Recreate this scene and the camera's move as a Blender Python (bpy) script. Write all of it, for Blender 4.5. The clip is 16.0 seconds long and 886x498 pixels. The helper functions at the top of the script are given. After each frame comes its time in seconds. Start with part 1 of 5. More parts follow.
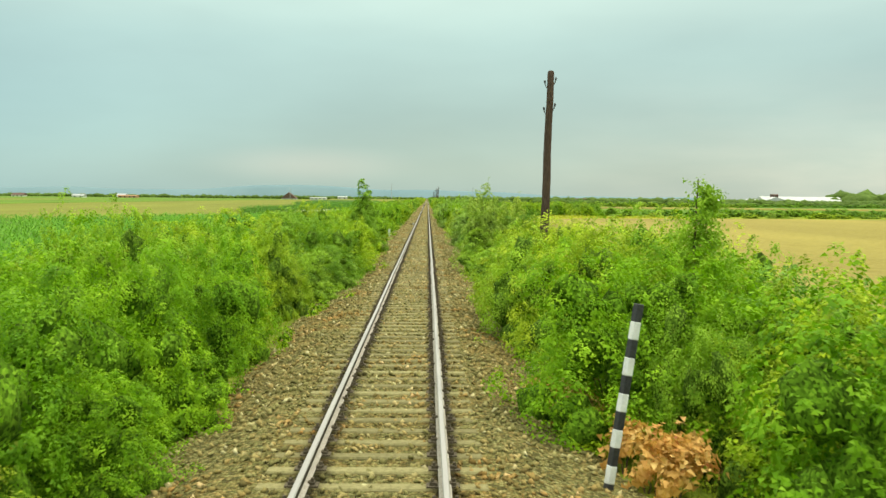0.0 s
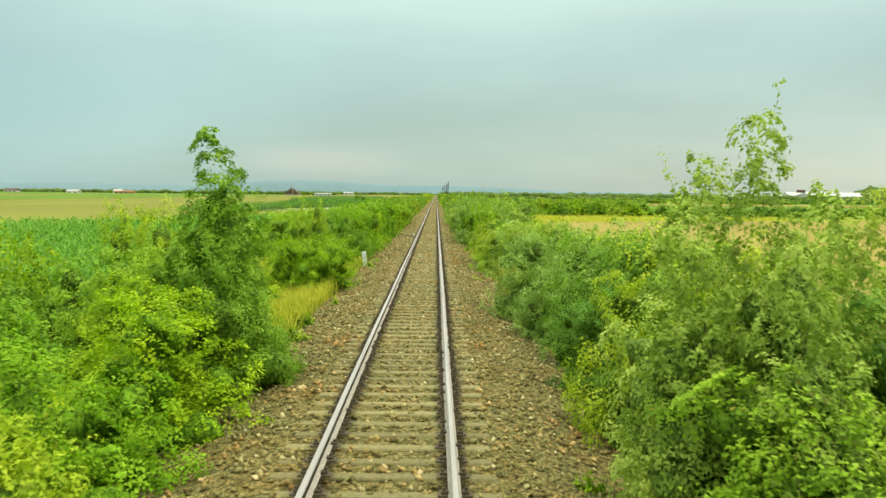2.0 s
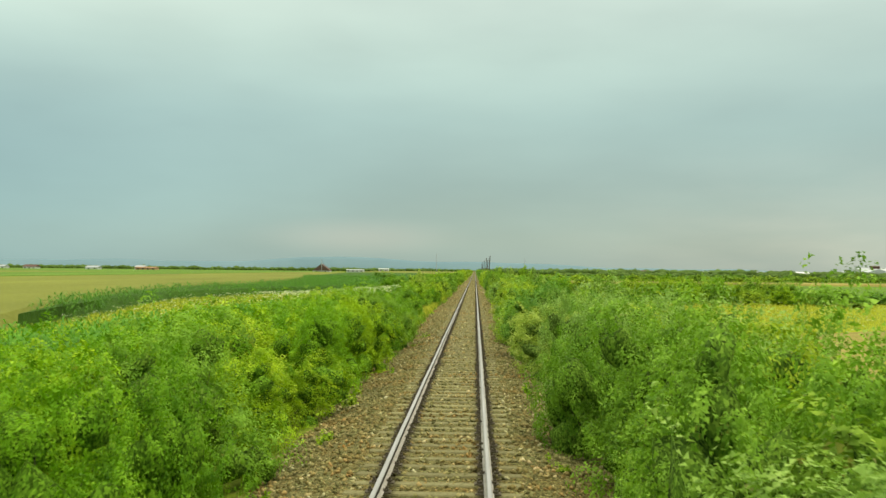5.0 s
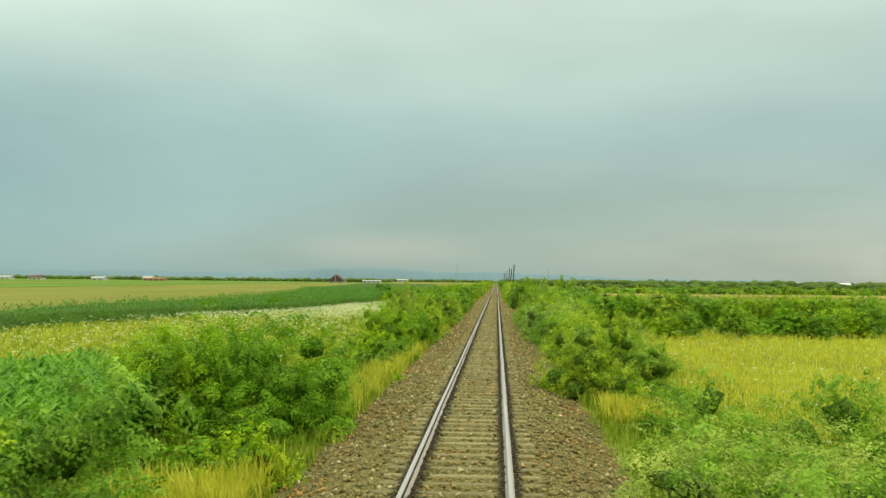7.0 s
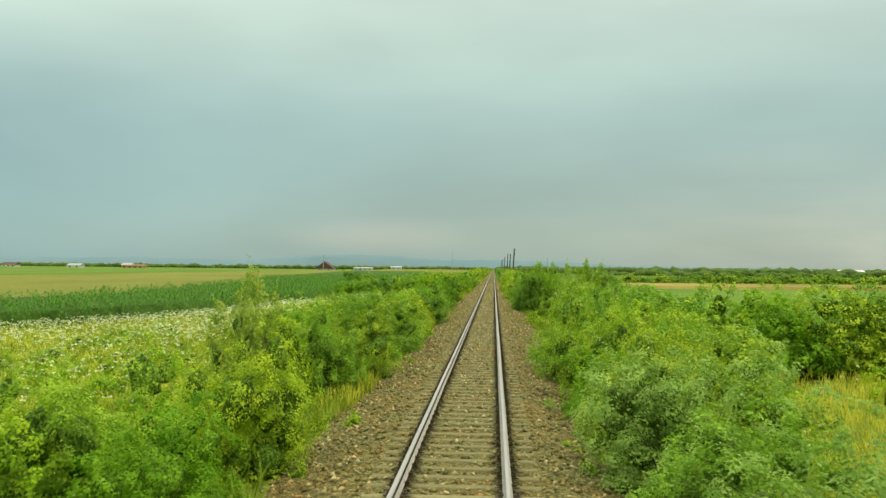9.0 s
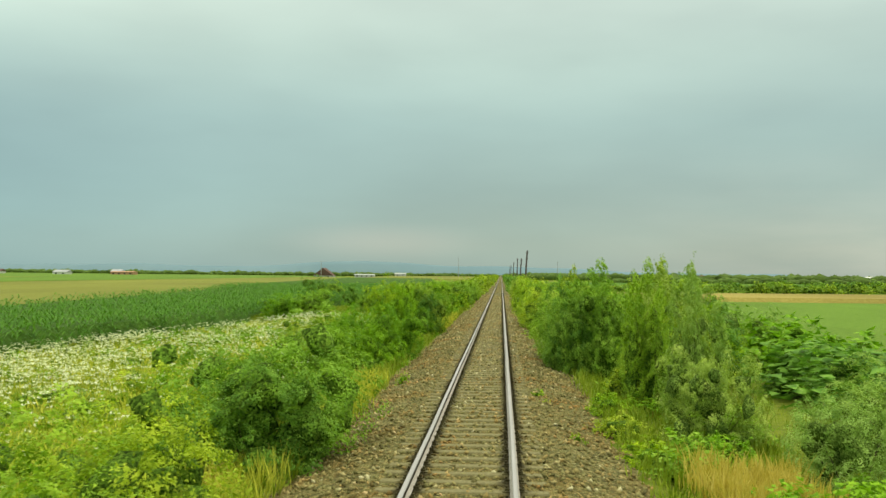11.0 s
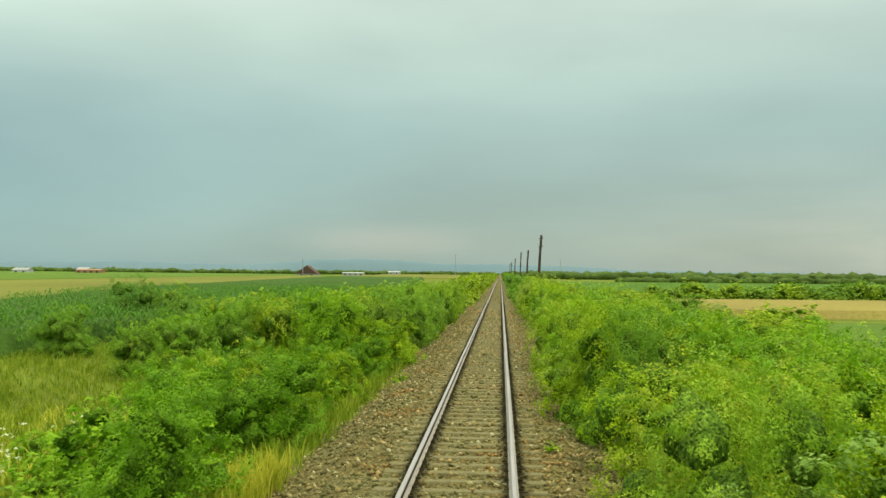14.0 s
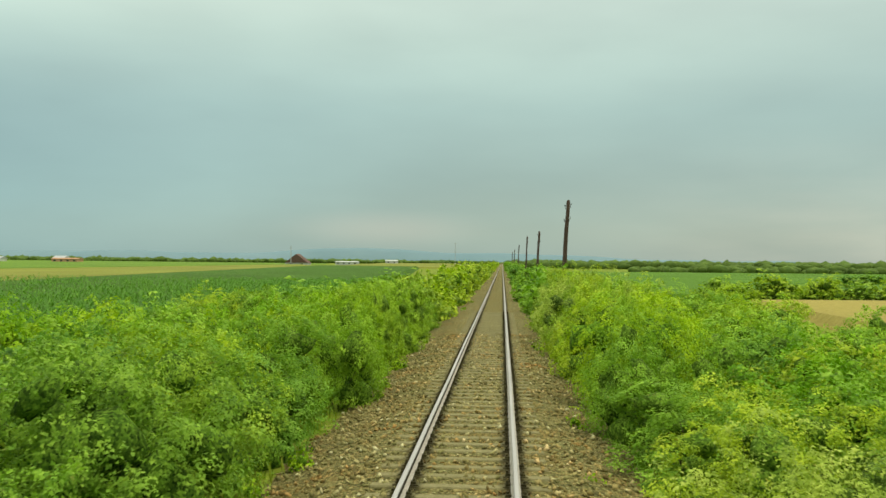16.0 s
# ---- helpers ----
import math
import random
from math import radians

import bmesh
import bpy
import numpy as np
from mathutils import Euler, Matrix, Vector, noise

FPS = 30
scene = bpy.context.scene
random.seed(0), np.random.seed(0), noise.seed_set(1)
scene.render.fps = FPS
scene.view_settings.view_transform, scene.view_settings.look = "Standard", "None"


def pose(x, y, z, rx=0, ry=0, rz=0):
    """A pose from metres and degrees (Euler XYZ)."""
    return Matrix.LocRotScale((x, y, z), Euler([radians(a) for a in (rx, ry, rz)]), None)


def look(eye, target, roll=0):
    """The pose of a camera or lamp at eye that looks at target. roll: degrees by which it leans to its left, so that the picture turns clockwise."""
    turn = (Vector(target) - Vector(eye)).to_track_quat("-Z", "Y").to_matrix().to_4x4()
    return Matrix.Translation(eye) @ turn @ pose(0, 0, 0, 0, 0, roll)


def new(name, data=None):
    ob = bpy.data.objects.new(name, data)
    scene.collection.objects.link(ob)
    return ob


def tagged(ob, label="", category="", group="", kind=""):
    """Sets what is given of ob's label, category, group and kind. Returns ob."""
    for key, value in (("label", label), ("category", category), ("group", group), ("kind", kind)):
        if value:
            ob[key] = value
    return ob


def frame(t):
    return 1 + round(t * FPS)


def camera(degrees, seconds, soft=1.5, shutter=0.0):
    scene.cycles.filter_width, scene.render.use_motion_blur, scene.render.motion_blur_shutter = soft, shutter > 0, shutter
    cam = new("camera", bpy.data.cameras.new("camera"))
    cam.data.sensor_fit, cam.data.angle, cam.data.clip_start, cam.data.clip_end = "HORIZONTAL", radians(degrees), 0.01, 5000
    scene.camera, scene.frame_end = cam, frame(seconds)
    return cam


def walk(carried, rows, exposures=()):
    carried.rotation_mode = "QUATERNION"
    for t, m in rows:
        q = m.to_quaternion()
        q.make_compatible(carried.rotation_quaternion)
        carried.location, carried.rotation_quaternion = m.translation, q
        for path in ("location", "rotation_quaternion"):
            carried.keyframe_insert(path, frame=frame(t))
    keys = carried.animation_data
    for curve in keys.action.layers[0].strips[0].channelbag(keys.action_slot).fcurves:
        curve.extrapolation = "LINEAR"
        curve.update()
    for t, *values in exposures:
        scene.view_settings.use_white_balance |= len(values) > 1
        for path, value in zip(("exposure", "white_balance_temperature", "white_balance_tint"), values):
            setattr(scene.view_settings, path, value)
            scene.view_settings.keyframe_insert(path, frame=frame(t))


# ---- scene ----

# ================= camera and its walk =================
cam = camera(51.1, 16.0, soft=1.5, shutter=0.05)
EYE_X, EYE_Z = 0.54, 2.9      # metres right of the track's middle, above the rail tops
# seconds, metres along the track, pitch, roll, yaw
# path begin
PATH = (
    (0.0, 0.00, -3.17, -0.60, -0.95),
    (0.5, 9.55, -3.33, -0.60, -0.84),
    (1.0, 19.10, -3.44, -0.60, -0.73),
    (1.5, 28.65, -3.44, -0.60, -0.63),
    (2.0, 38.20, -3.44, -0.60, -0.41),
    (2.5, 47.75, -3.39, -0.60, -0.20),
    (3.0, 57.30, -3.34, -0.60, 0.02),
    (3.5, 66.85, -2.97, -0.60, 0.34),
    (4.0, 76.40, -0.46, -0.60, 0.80),
    (6.5, 124.15, 1.75, -0.60, 3.28),
    (7.0, 133.70, 1.91, -0.60, 3.33),
    (7.5, 143.25, 2.24, -0.60, 2.69),
    (8.0, 152.80, 1.54, -0.60, 3.17),
    (8.5, 162.35, 1.54, -0.60, 3.17),
    (8.7, 166.17, 1.12, -0.60, 3.11),
    (11.0, 210.10, 1.53, -0.60, 3.61),
    (11.5, 219.65, 1.96, -0.60, 3.41),
    (12.0, 229.20, 2.07, -0.60, 3.14),
    (12.5, 238.75, 1.54, -0.60, 2.98),
    (13.0, 248.30, 1.60, -0.60, 2.50),
    (13.5, 257.85, 1.42, -0.60, 3.56),
    (14.0, 267.40, 1.42, -0.60, 3.56),
    (14.5, 276.95, 0.94, -0.60, 3.72),
    (15.0, 286.50, 1.10, -0.60, 3.45),
    (15.5, 296.05, 0.84, -0.60, 3.02),
    (16.0, 305.60, 0.73, -0.60, 3.66),
)
# path end
walk(cam, [(t, pose(EYE_X, y, EYE_Z, 90 + p, r, w)) for t, y, p, r, w in PATH],
     exposures=((0.0, 0.15), (3.5, 0.15), (4.2, 0.0), (6.3, -0.2), (16.0, -0.2)))

# ================= world, sun =================
def sky_world():
    w = bpy.data.worlds.new("overcast_sky")
    scene.world = w
    w.use_nodes = True
    nt = w.node_tree
    nt.nodes.clear()
    N, L = nt.nodes.new, nt.links.new
    out, bg = N("ShaderNodeOutputWorld"), N("ShaderNodeBackground")
    sky = N("ShaderNodeTexSky")
    sky.sky_type, sky.sun_disc = "NISHITA", False
    sky.sun_elevation, sky.sun_rotation = radians(73), radians(80)
    tc, sep = N("ShaderNodeTexCoord"), N("ShaderNodeSeparateXYZ")
    L(tc.outputs["Generated"], sep.inputs[0])
    ramp = N("ShaderNodeValToRGB")
    e = ramp.color_ramp.elements
    e[0].position, e[0].color = 0.0, (0.315, 0.435, 0.385, 1)
    e[1].position, e[1].color = 1.0, (2.0, 2.02, 1.66, 1)
    for p, c in ((0.03, (0.325, 0.435, 0.365)), (0.09, (0.335, 0.465, 0.39)), (0.16, (0.42, 0.575, 0.48)),
                 (0.23, (0.555, 0.70, 0.565)), (0.32, (0.73, 0.85, 0.69)), (0.55, (1.35, 1.42, 1.16))):
        k = e.new(p)
        k.color = (*c, 1)
    L(sep.outputs["Z"], ramp.inputs["Fac"])
    # warm break in the clouds low on the right-hand side
    warm = N("ShaderNodeMixRGB")
    warm.blend_type = "MIX"
    warm.inputs["Color2"].default_value = (0.62, 0.64, 0.51, 1)
    side = N("ShaderNodeMapRange")
    side.inputs["From Min"].default_value, side.inputs["From Max"].default_value = 0.05, 0.55
    L(sep.outputs["X"], side.inputs["Value"])
    low = N("ShaderNodeMapRange")
    low.inputs["From Min"].default_value, low.inputs["From Max"].default_value = 0.14, 0.02
    L(sep.outputs["Z"], low.inputs["Value"])
    rag = N("ShaderNodeTexNoise")
    rag.inputs["Scale"].default_value, rag.inputs["Detail"].default_value = 9.0, 4
    flat = N("ShaderNodeVectorMath")
    flat.operation = "MULTIPLY"
    flat.inputs[1].default_value = (1.0, 1.0, 5.0)
    L(tc.outputs["Generated"], flat.inputs[0]), L(flat.outputs[0], rag.inputs["Vector"])
    torn = N("ShaderNodeMath")
    torn.operation = "MULTIPLY"
    L(rag.outputs["Fac"], torn.inputs[0])
    torn.inputs[1].default_value = 1.8
    broken = N("ShaderNodeMath")
    broken.operation = "MULTIPLY"
    L(low.outputs[0], broken.inputs[0]), L(torn.outputs[0], broken.inputs[1])
    both = N("ShaderNodeMath")
    both.operation, both.use_clamp = "MULTIPLY", True
    L(side.outputs[0], both.inputs[0]), L(broken.outputs[0], both.inputs[1])
    half = N("ShaderNodeMath")
    half.operation = "MULTIPLY"
    half.inputs[1].default_value = 0.8
    # a darker blue-grey cloud bank low on the left-hand side
    left = N("ShaderNodeMapRange")
    left.inputs["From Min"].default_value, left.inputs["From Max"].default_value = 0.0, -0.5
    L(sep.outputs["X"], left.inputs["Value"])
    low2 = N("ShaderNodeMapRange")
    low2.inputs["From Min"].default_value, low2.inputs["From Max"].default_value = 0.26, 0.06
    L(sep.outputs["Z"], low2.inputs["Value"])
    bank = N("ShaderNodeMath")
    bank.operation = "MULTIPLY"
    L(left.outputs[0], bank.inputs[0]), L(low2.outputs[0], bank.inputs[1])
    cool = N("ShaderNodeMixRGB")
    cool.inputs["Color2"].default_value = (0.225, 0.38, 0.37, 1)
    L(bank.outputs[0], cool.inputs["Fac"]), L(ramp.outputs["Color"], cool.inputs["Color1"])
    L(both.outputs[0], half.inputs[0])
    L(half.outputs[0], warm.inputs["Fac"]), L(cool.outputs["Color"], warm.inputs["Color1"])
    # soft cloud banks
    stretch = N("ShaderNodeVectorMath")
    stretch.operation = "MULTIPLY"
    stretch.inputs[1].default_value = (1.0, 1.0, 3.2)
    L(tc.outputs["Generated"], stretch.inputs[0])
    noi = N("ShaderNodeTexNoise")
    noi.inputs["Scale"].default_value, noi.inputs["Detail"].default_value = 2.6, 5
    noi.inputs["Roughness"].default_value = 0.45
    L(stretch.outputs[0], noi.inputs["Vector"])
    mr = N("ShaderNodeMapRange")
    mr.inputs["From Min"].default_value, mr.inputs["From Max"].default_value = 0.3, 0.7
    mr.inputs["To Min"].default_value, mr.inputs["To Max"].default_value = 0.86, 1.12
    L(noi.outputs["Fac"], mr.inputs["Value"])
    tilt = N("ShaderNodeMapRange")
    tilt.inputs["From Min"].default_value, tilt.inputs["From Max"].default_value = -0.5, 0.5
    tilt.inputs["To Min"].default_value, tilt.inputs["To Max"].default_value = 1.08, 0.88
    L(sep.outputs["X"], tilt.inputs["Value"])
    lean = N("ShaderNodeMath")
    lean.operation = "MULTIPLY"
    L(mr.outputs[0], lean.inputs[0]), L(tilt.outputs[0], lean.inputs[1])
    mul = N("ShaderNodeVectorMath")
    mul.operation = "SCALE"
    # pale break in the clouds low over the line
    off, fit, away = N("ShaderNodeVectorMath"), N("ShaderNodeVectorMath"), N("ShaderNodeVectorMath")
    off.operation, fit.operation, away.operation = "SUBTRACT", "MULTIPLY", "LENGTH"
    off.inputs[1].default_value = (-0.125, 0.99, 0.034)
    fit.inputs[1].default_value = (8.0, 1.0, 42.0)
    L(tc.outputs["Generated"], off.inputs[0]), L(off.outputs[0], fit.inputs[0]), L(fit.outputs[0], away.inputs[0])
    spot = N("ShaderNodeMapRange")
    spot.interpolation_type = "SMOOTHSTEP"
    spot.inputs["From Min"].default_value, spot.inputs["From Max"].default_value = 1.1, 0.0
    spot.inputs["To Max"].default_value = 0.45
    L(away.outputs["Value"], spot.inputs["Value"])
    pale = N("ShaderNodeMixRGB")
    pale.inputs["Color2"].default_value = (0.58, 0.60, 0.50, 1)
    L(spot.outputs[0], pale.inputs["Fac"]), L(warm.outputs["Color"], pale.inputs["Color1"])
    L(pale.outputs["Color"], mul.inputs[0]), L(lean.outputs[0], mul.inputs["Scale"])
    add = N("ShaderNodeMixRGB")
    add.blend_type, add.inputs["Fac"].default_value = "ADD", 0.03
    L(mul.outputs[0], add.inputs["Color1"]), L(sky.outputs["Color"], add.inputs["Color2"])
    L(add.outputs["Color"], bg.inputs["Color"])
    bg.inputs["Strength"].default_value = 1.0
    L(bg.outputs[0], out.inputs["Surface"])


sky_world()
sun = new("sun", bpy.data.lights.new("sun", "SUN"))
sun.data.energy, sun.data.angle, sun.data.color = 2.1, radians(20), (1.0, 0.93, 0.74)
sun.matrix_world = look((12, 2, 40), (0, 0, 0))

# ================= materials =================
def material(name, spec=0.12):
    m = bpy.data.materials.new(name)
    m.use_nodes = True
    nt = m.node_tree
    nt.nodes["Principled BSDF"].inputs["Specular IOR Level"].default_value = spec
    return m, nt, nt.nodes["Principled BSDF"]


def noise_node(nt, scale, detail=4, rough=0.6, stretch=None):
    tc = nt.nodes.new("ShaderNodeTexCoord")
    n = nt.nodes.new("ShaderNodeTexNoise")
    n.inputs["Scale"].default_value, n.inputs["Detail"].default_value = scale, detail
    n.inputs["Roughness"].default_value = rough
    src = tc.outputs["Object"]
    if stretch:
        mp = nt.nodes.new("ShaderNodeMapping")
        mp.inputs["Scale"].default_value = stretch
        nt.links.new(src, mp.inputs["Vector"])
        src = mp.outputs[0]
    nt.links.new(src, n.inputs["Vector"])
    return n


def ramp_node(nt, fac, stops):
    r = nt.nodes.new("ShaderNodeValToRGB")
    e = r.color_ramp.elements
    e[0].position, e[0].color = stops[0][0], (*stops[0][1], 1)
    e[1].position, e[1].color = stops[-1][0], (*stops[-1][1], 1)
    for p, c in stops[1:-1]:
        k = e.new(p)
        k.color = (*c, 1)
    nt.links.new(fac, r.inputs["Fac"])
    return r


def mix_node(nt, fac, a, b, blend="MIX"):
    m = nt.nodes.new("ShaderNodeMixRGB")
    m.blend_type = blend
    for sock, v in (("Fac", fac), ("Color1", a), ("Color2", b)):
        if isinstance(v, bpy.types.NodeSocket):
            nt.links.new(v, m.inputs[sock])
        else:
            m.inputs[sock].default_value = v if sock == "Fac" else (*v, 1)
    return m.outputs["Color"]


def bump(nt, bsdf, height, strength=0.5, dist=0.02):
    b = nt.nodes.new("ShaderNodeBump")
    b.inputs["Strength"].default_value, b.inputs["Distance"].default_value = strength, dist
    nt.links.new(height, b.inputs["Height"])
    nt.links.new(b.outputs[0], bsdf.inputs["Normal"])


def surface(name, stops, scale, rough=0.85, big=None, metal=0.0, bump_s=0.4, bump_d=0.02, stretch=None, detail=5):
    """A plain surface: fine noise through a ramp, mottled by larger noise."""
    m, nt, b = material(name, 0.5 if rough < 0.6 or metal else 0.1)
    n = noise_node(nt, scale, detail, 0.65, stretch)
    col = ramp_node(nt, n.outputs["Fac"], stops).outputs["Color"]
    if big:
        n2 = noise_node(nt, big[0], 3, 0.55, big[2] if len(big) > 2 else None)
        shade = ramp_node(nt, n2.outputs["Fac"], ((0.3, (1 - big[1],) * 3), (0.7, (1 + big[1] * 0.6,) * 3)))
        col = mix_node(nt, 1.0, col, shade.outputs["Color"], "MULTIPLY")
    nt.links.new(col, b.inputs["Base Color"])
    b.inputs["Roughness"].default_value, b.inputs["Metallic"].default_value = rough, metal
    bump(nt, b, n.outputs["Fac"], bump_s, bump_d)
    return m


def leaf_material(name, dark, mid, light, per_object=0.8, translucent=0.34):
    """Leaves: colour varies leaf by leaf and plant by plant, and they let some light through."""
    m, nt, b = material(name)
    geo, info = nt.nodes.new("ShaderNodeNewGeometry"), nt.nodes.new("ShaderNodeObjectInfo")
    # leaf by leaf, then by patches of noise that paint lit and shaded tufts
    tuft = noise_node(nt, 2.4, 3, 0.55)
    spread = nt.nodes.new("ShaderNodeMapRange")
    spread.inputs["From Min"].default_value, spread.inputs["From Max"].default_value = 0.34, 0.66
    nt.links.new(tuft.outputs["Fac"], spread.inputs["Value"])
    both = nt.nodes.new("ShaderNodeMix")
    both.inputs["Factor"].default_value = 0.82
    nt.links.new(geo.outputs["Random Per Island"], both.inputs["A"]), nt.links.new(spread.outputs[0], both.inputs["B"])
    col = ramp_node(nt, both.outputs["Result"], ((0.0, (mid[0] * 0.95, mid[1] * 0.58, mid[2])), (0.07, dark), (0.5, mid), (1.0, light))).outputs["Color"]
    k = per_object
    tone = ramp_node(nt, info.outputs["Random"], ((0.0, (1 - k * 0.48, 1 - k * 0.34, 1 - k * 0.2)), (0.28, (1 - k * 0.22, 1 - k * 0.12, 1 + k * 0.2)), (0.5, (1, 1, 1)), (0.75, (1 + k * 0.2, 1 - k * 0.06, 1 - k * 0.2)), (1.0, (1 + k * 0.45, 1 + k * 0.18, 1 - k * 0.1))))
    col = mix_node(nt, 1.0, col, tone.outputs["Color"], "MULTIPLY")
    nt.links.new(col, b.inputs["Base Color"])
    b.inputs["Roughness"].default_value = 0.6
    b.inputs["Specular IOR Level"].default_value = 0.12
    tr, mx = nt.nodes.new("ShaderNodeBsdfTranslucent"), nt.nodes.new("ShaderNodeMixShader")
    warm = mix_node(nt, 1.0, col, (1.0, 1.1, 0.7), "MULTIPLY")
    nt.links.new(warm, tr.inputs["Color"])
    mx.inputs["Fac"].default_value = translucent
    nt.links.new(b.outputs[0], mx.inputs[1]), nt.links.new(tr.outputs[0], mx.inputs[2])
    nt.links.new(mx.outputs[0], nt.nodes["Material Output"].inputs["Surface"])
    return m


LEAF = {
    "bright": leaf_material("leaf_bright", (0.124, 0.259, 0.006), (0.238, 0.433, 0.009), (0.408, 0.615, 0.024)),
    "mid": leaf_material("leaf_mid", (0.138, 0.258, 0.015), (0.275, 0.444, 0.024), (0.474, 0.652, 0.057)),
    "grey": leaf_material("leaf_grey", (0.173, 0.285, 0.038), (0.314, 0.459, 0.068), (0.493, 0.622, 0.139), 0.5),
    "dark": leaf_material("leaf_dark", (0.097, 0.202, 0.019), (0.195, 0.359, 0.033), (0.350, 0.550, 0.062)),
}


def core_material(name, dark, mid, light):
    """The dense inside of a bush: small overlapping leaves between the outer ones, with shade painted in."""
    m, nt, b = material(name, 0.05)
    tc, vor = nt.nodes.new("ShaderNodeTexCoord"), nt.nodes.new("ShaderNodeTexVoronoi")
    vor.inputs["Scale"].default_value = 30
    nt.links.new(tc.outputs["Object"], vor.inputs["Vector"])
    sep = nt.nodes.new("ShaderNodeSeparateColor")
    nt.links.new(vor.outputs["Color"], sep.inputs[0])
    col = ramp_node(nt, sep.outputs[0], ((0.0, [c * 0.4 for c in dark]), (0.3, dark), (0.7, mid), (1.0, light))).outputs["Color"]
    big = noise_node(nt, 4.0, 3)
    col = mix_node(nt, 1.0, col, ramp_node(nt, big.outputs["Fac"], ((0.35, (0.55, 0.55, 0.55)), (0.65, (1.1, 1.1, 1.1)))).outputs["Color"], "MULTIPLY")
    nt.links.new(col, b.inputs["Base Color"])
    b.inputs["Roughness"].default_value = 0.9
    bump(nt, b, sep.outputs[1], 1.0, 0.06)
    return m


# darker than the outer leaves: the shade inside a bush, put into the colours
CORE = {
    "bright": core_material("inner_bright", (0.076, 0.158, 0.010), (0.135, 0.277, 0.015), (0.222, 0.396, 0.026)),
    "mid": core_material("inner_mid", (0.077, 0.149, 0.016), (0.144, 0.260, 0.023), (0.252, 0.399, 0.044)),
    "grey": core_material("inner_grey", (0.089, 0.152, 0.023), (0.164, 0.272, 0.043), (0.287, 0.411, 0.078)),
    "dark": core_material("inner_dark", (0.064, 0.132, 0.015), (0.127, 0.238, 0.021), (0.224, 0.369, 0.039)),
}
M_BARK = surface("twig_bark", ((0.3, (0.05, 0.035, 0.022)), (0.7, (0.14, 0.10, 0.065))), 25, 0.9)
M_DEADLEAF = leaf_material("leaf_dead", (0.50, 0.26, 0.07), (0.68, 0.44, 0.14), (0.78, 0.64, 0.28), 0.2, 0.35)
M_GRASS = leaf_material("grass_blades", (0.114, 0.178, 0.010), (0.218, 0.301, 0.019), (0.366, 0.408, 0.052), 0.1, 0.35)
M_DRYGRASS = leaf_material("dry_grass_blades", (0.312, 0.334, 0.026), (0.525, 0.520, 0.050), (0.749, 0.694, 0.107), 0.1, 0.35)
M_STRAW = leaf_material("wheat_straw", (0.24, 0.19, 0.05), (0.36, 0.28, 0.08), (0.48, 0.38, 0.13), 0.1, 0.3)
M_GOLD = leaf_material("golden_grass", (0.40, 0.33, 0.05), (0.58, 0.47, 0.08), (0.72, 0.60, 0.16), 0.1, 0.35)
M_CORN = leaf_material("corn_leaf", (0.075, 0.205, 0.014), (0.122, 0.299, 0.021), (0.205, 0.403, 0.042), 0.1, 0.35)
# the corn leaf colours a third darker, for the second strip
M_DARKCORN = leaf_material("dark_corn_leaf", (0.051, 0.143, 0.011), (0.083, 0.209, 0.017), (0.139, 0.282, 0.034), 0.1, 0.35)
M_PETAL = leaf_material("white_petals", (0.60, 0.62, 0.36), (0.72, 0.73, 0.47), (0.82, 0.82, 0.62), 0.0, 0.25)
M_SOIL = surface("verge_soil_and_grass", ((0.25, (0.08, 0.12, 0.012)), (0.5, (0.16, 0.21, 0.018)), (0.75, (0.26, 0.27, 0.045))), 3.0, 0.95, (0.12, 0.35), bump_s=0.8, bump_d=0.08)
M_WHEAT = surface("wheat_crop", ((0.3, (0.221, 0.181, 0.039)), (0.7, (0.326, 0.274, 0.071))), 2.2, 0.9, (0.035, 0.22, (1, 0.25, 1)), bump_s=0.7, bump_d=0.12)
M_PALEWHEAT = surface("pale_crop", ((0.3, (0.142, 0.157, 0.021)), (0.7, (0.223, 0.229, 0.043))), 2.2, 0.9, (0.05, 0.2, (1, 0.25, 1)), bump_s=0.7, bump_d=0.12)
M_GREENCROP = surface("green_crop", ((0.3, (0.080, 0.156, 0.016)), (0.7, (0.152, 0.242, 0.027))), 2.4, 0.9, (0.06, 0.25, (1, 0.25, 1)), bump_s=0.8, bump_d=0.15)
M_CORNTOP = surface("corn_crop", ((0.3, (0.055, 0.127, 0.010)), (0.7, (0.116, 0.231, 0.019))), 2.6, 0.85, (0.08, 0.25), bump_s=1.0, bump_d=0.3)
# the corn crop colours a third darker, for the second strip
M_DARKCORNTOP = surface("dark_corn_crop", ((0.3, (0.036, 0.086, 0.008)), (0.7, (0.077, 0.157, 0.015))), 2.6, 0.85, (0.08, 0.25), bump_s=1.0, bump_d=0.3)
M_MEADOW = surface("meadow_top", ((0.3, (0.148, 0.205, 0.011)), (0.7, (0.300, 0.338, 0.030))), 2.5, 0.95, (0.09, 0.3), bump_s=0.8, bump_d=0.1)
M_WOODS = surface("far_woods", ((0.3, (0.056, 0.102, 0.021)), (0.7, (0.119, 0.180, 0.032))), 0.5, 0.9, (0.03, 0.3), bump_s=1.0, bump_d=0.5)
# the blue is distance haze, put into the hills' base colour
M_HILL = surface("hazed_far_hills", ((0.3, (0.145, 0.226, 0.255)), (0.7, (0.172, 0.253, 0.279))), 0.004, 1.0, bump_s=0.0)


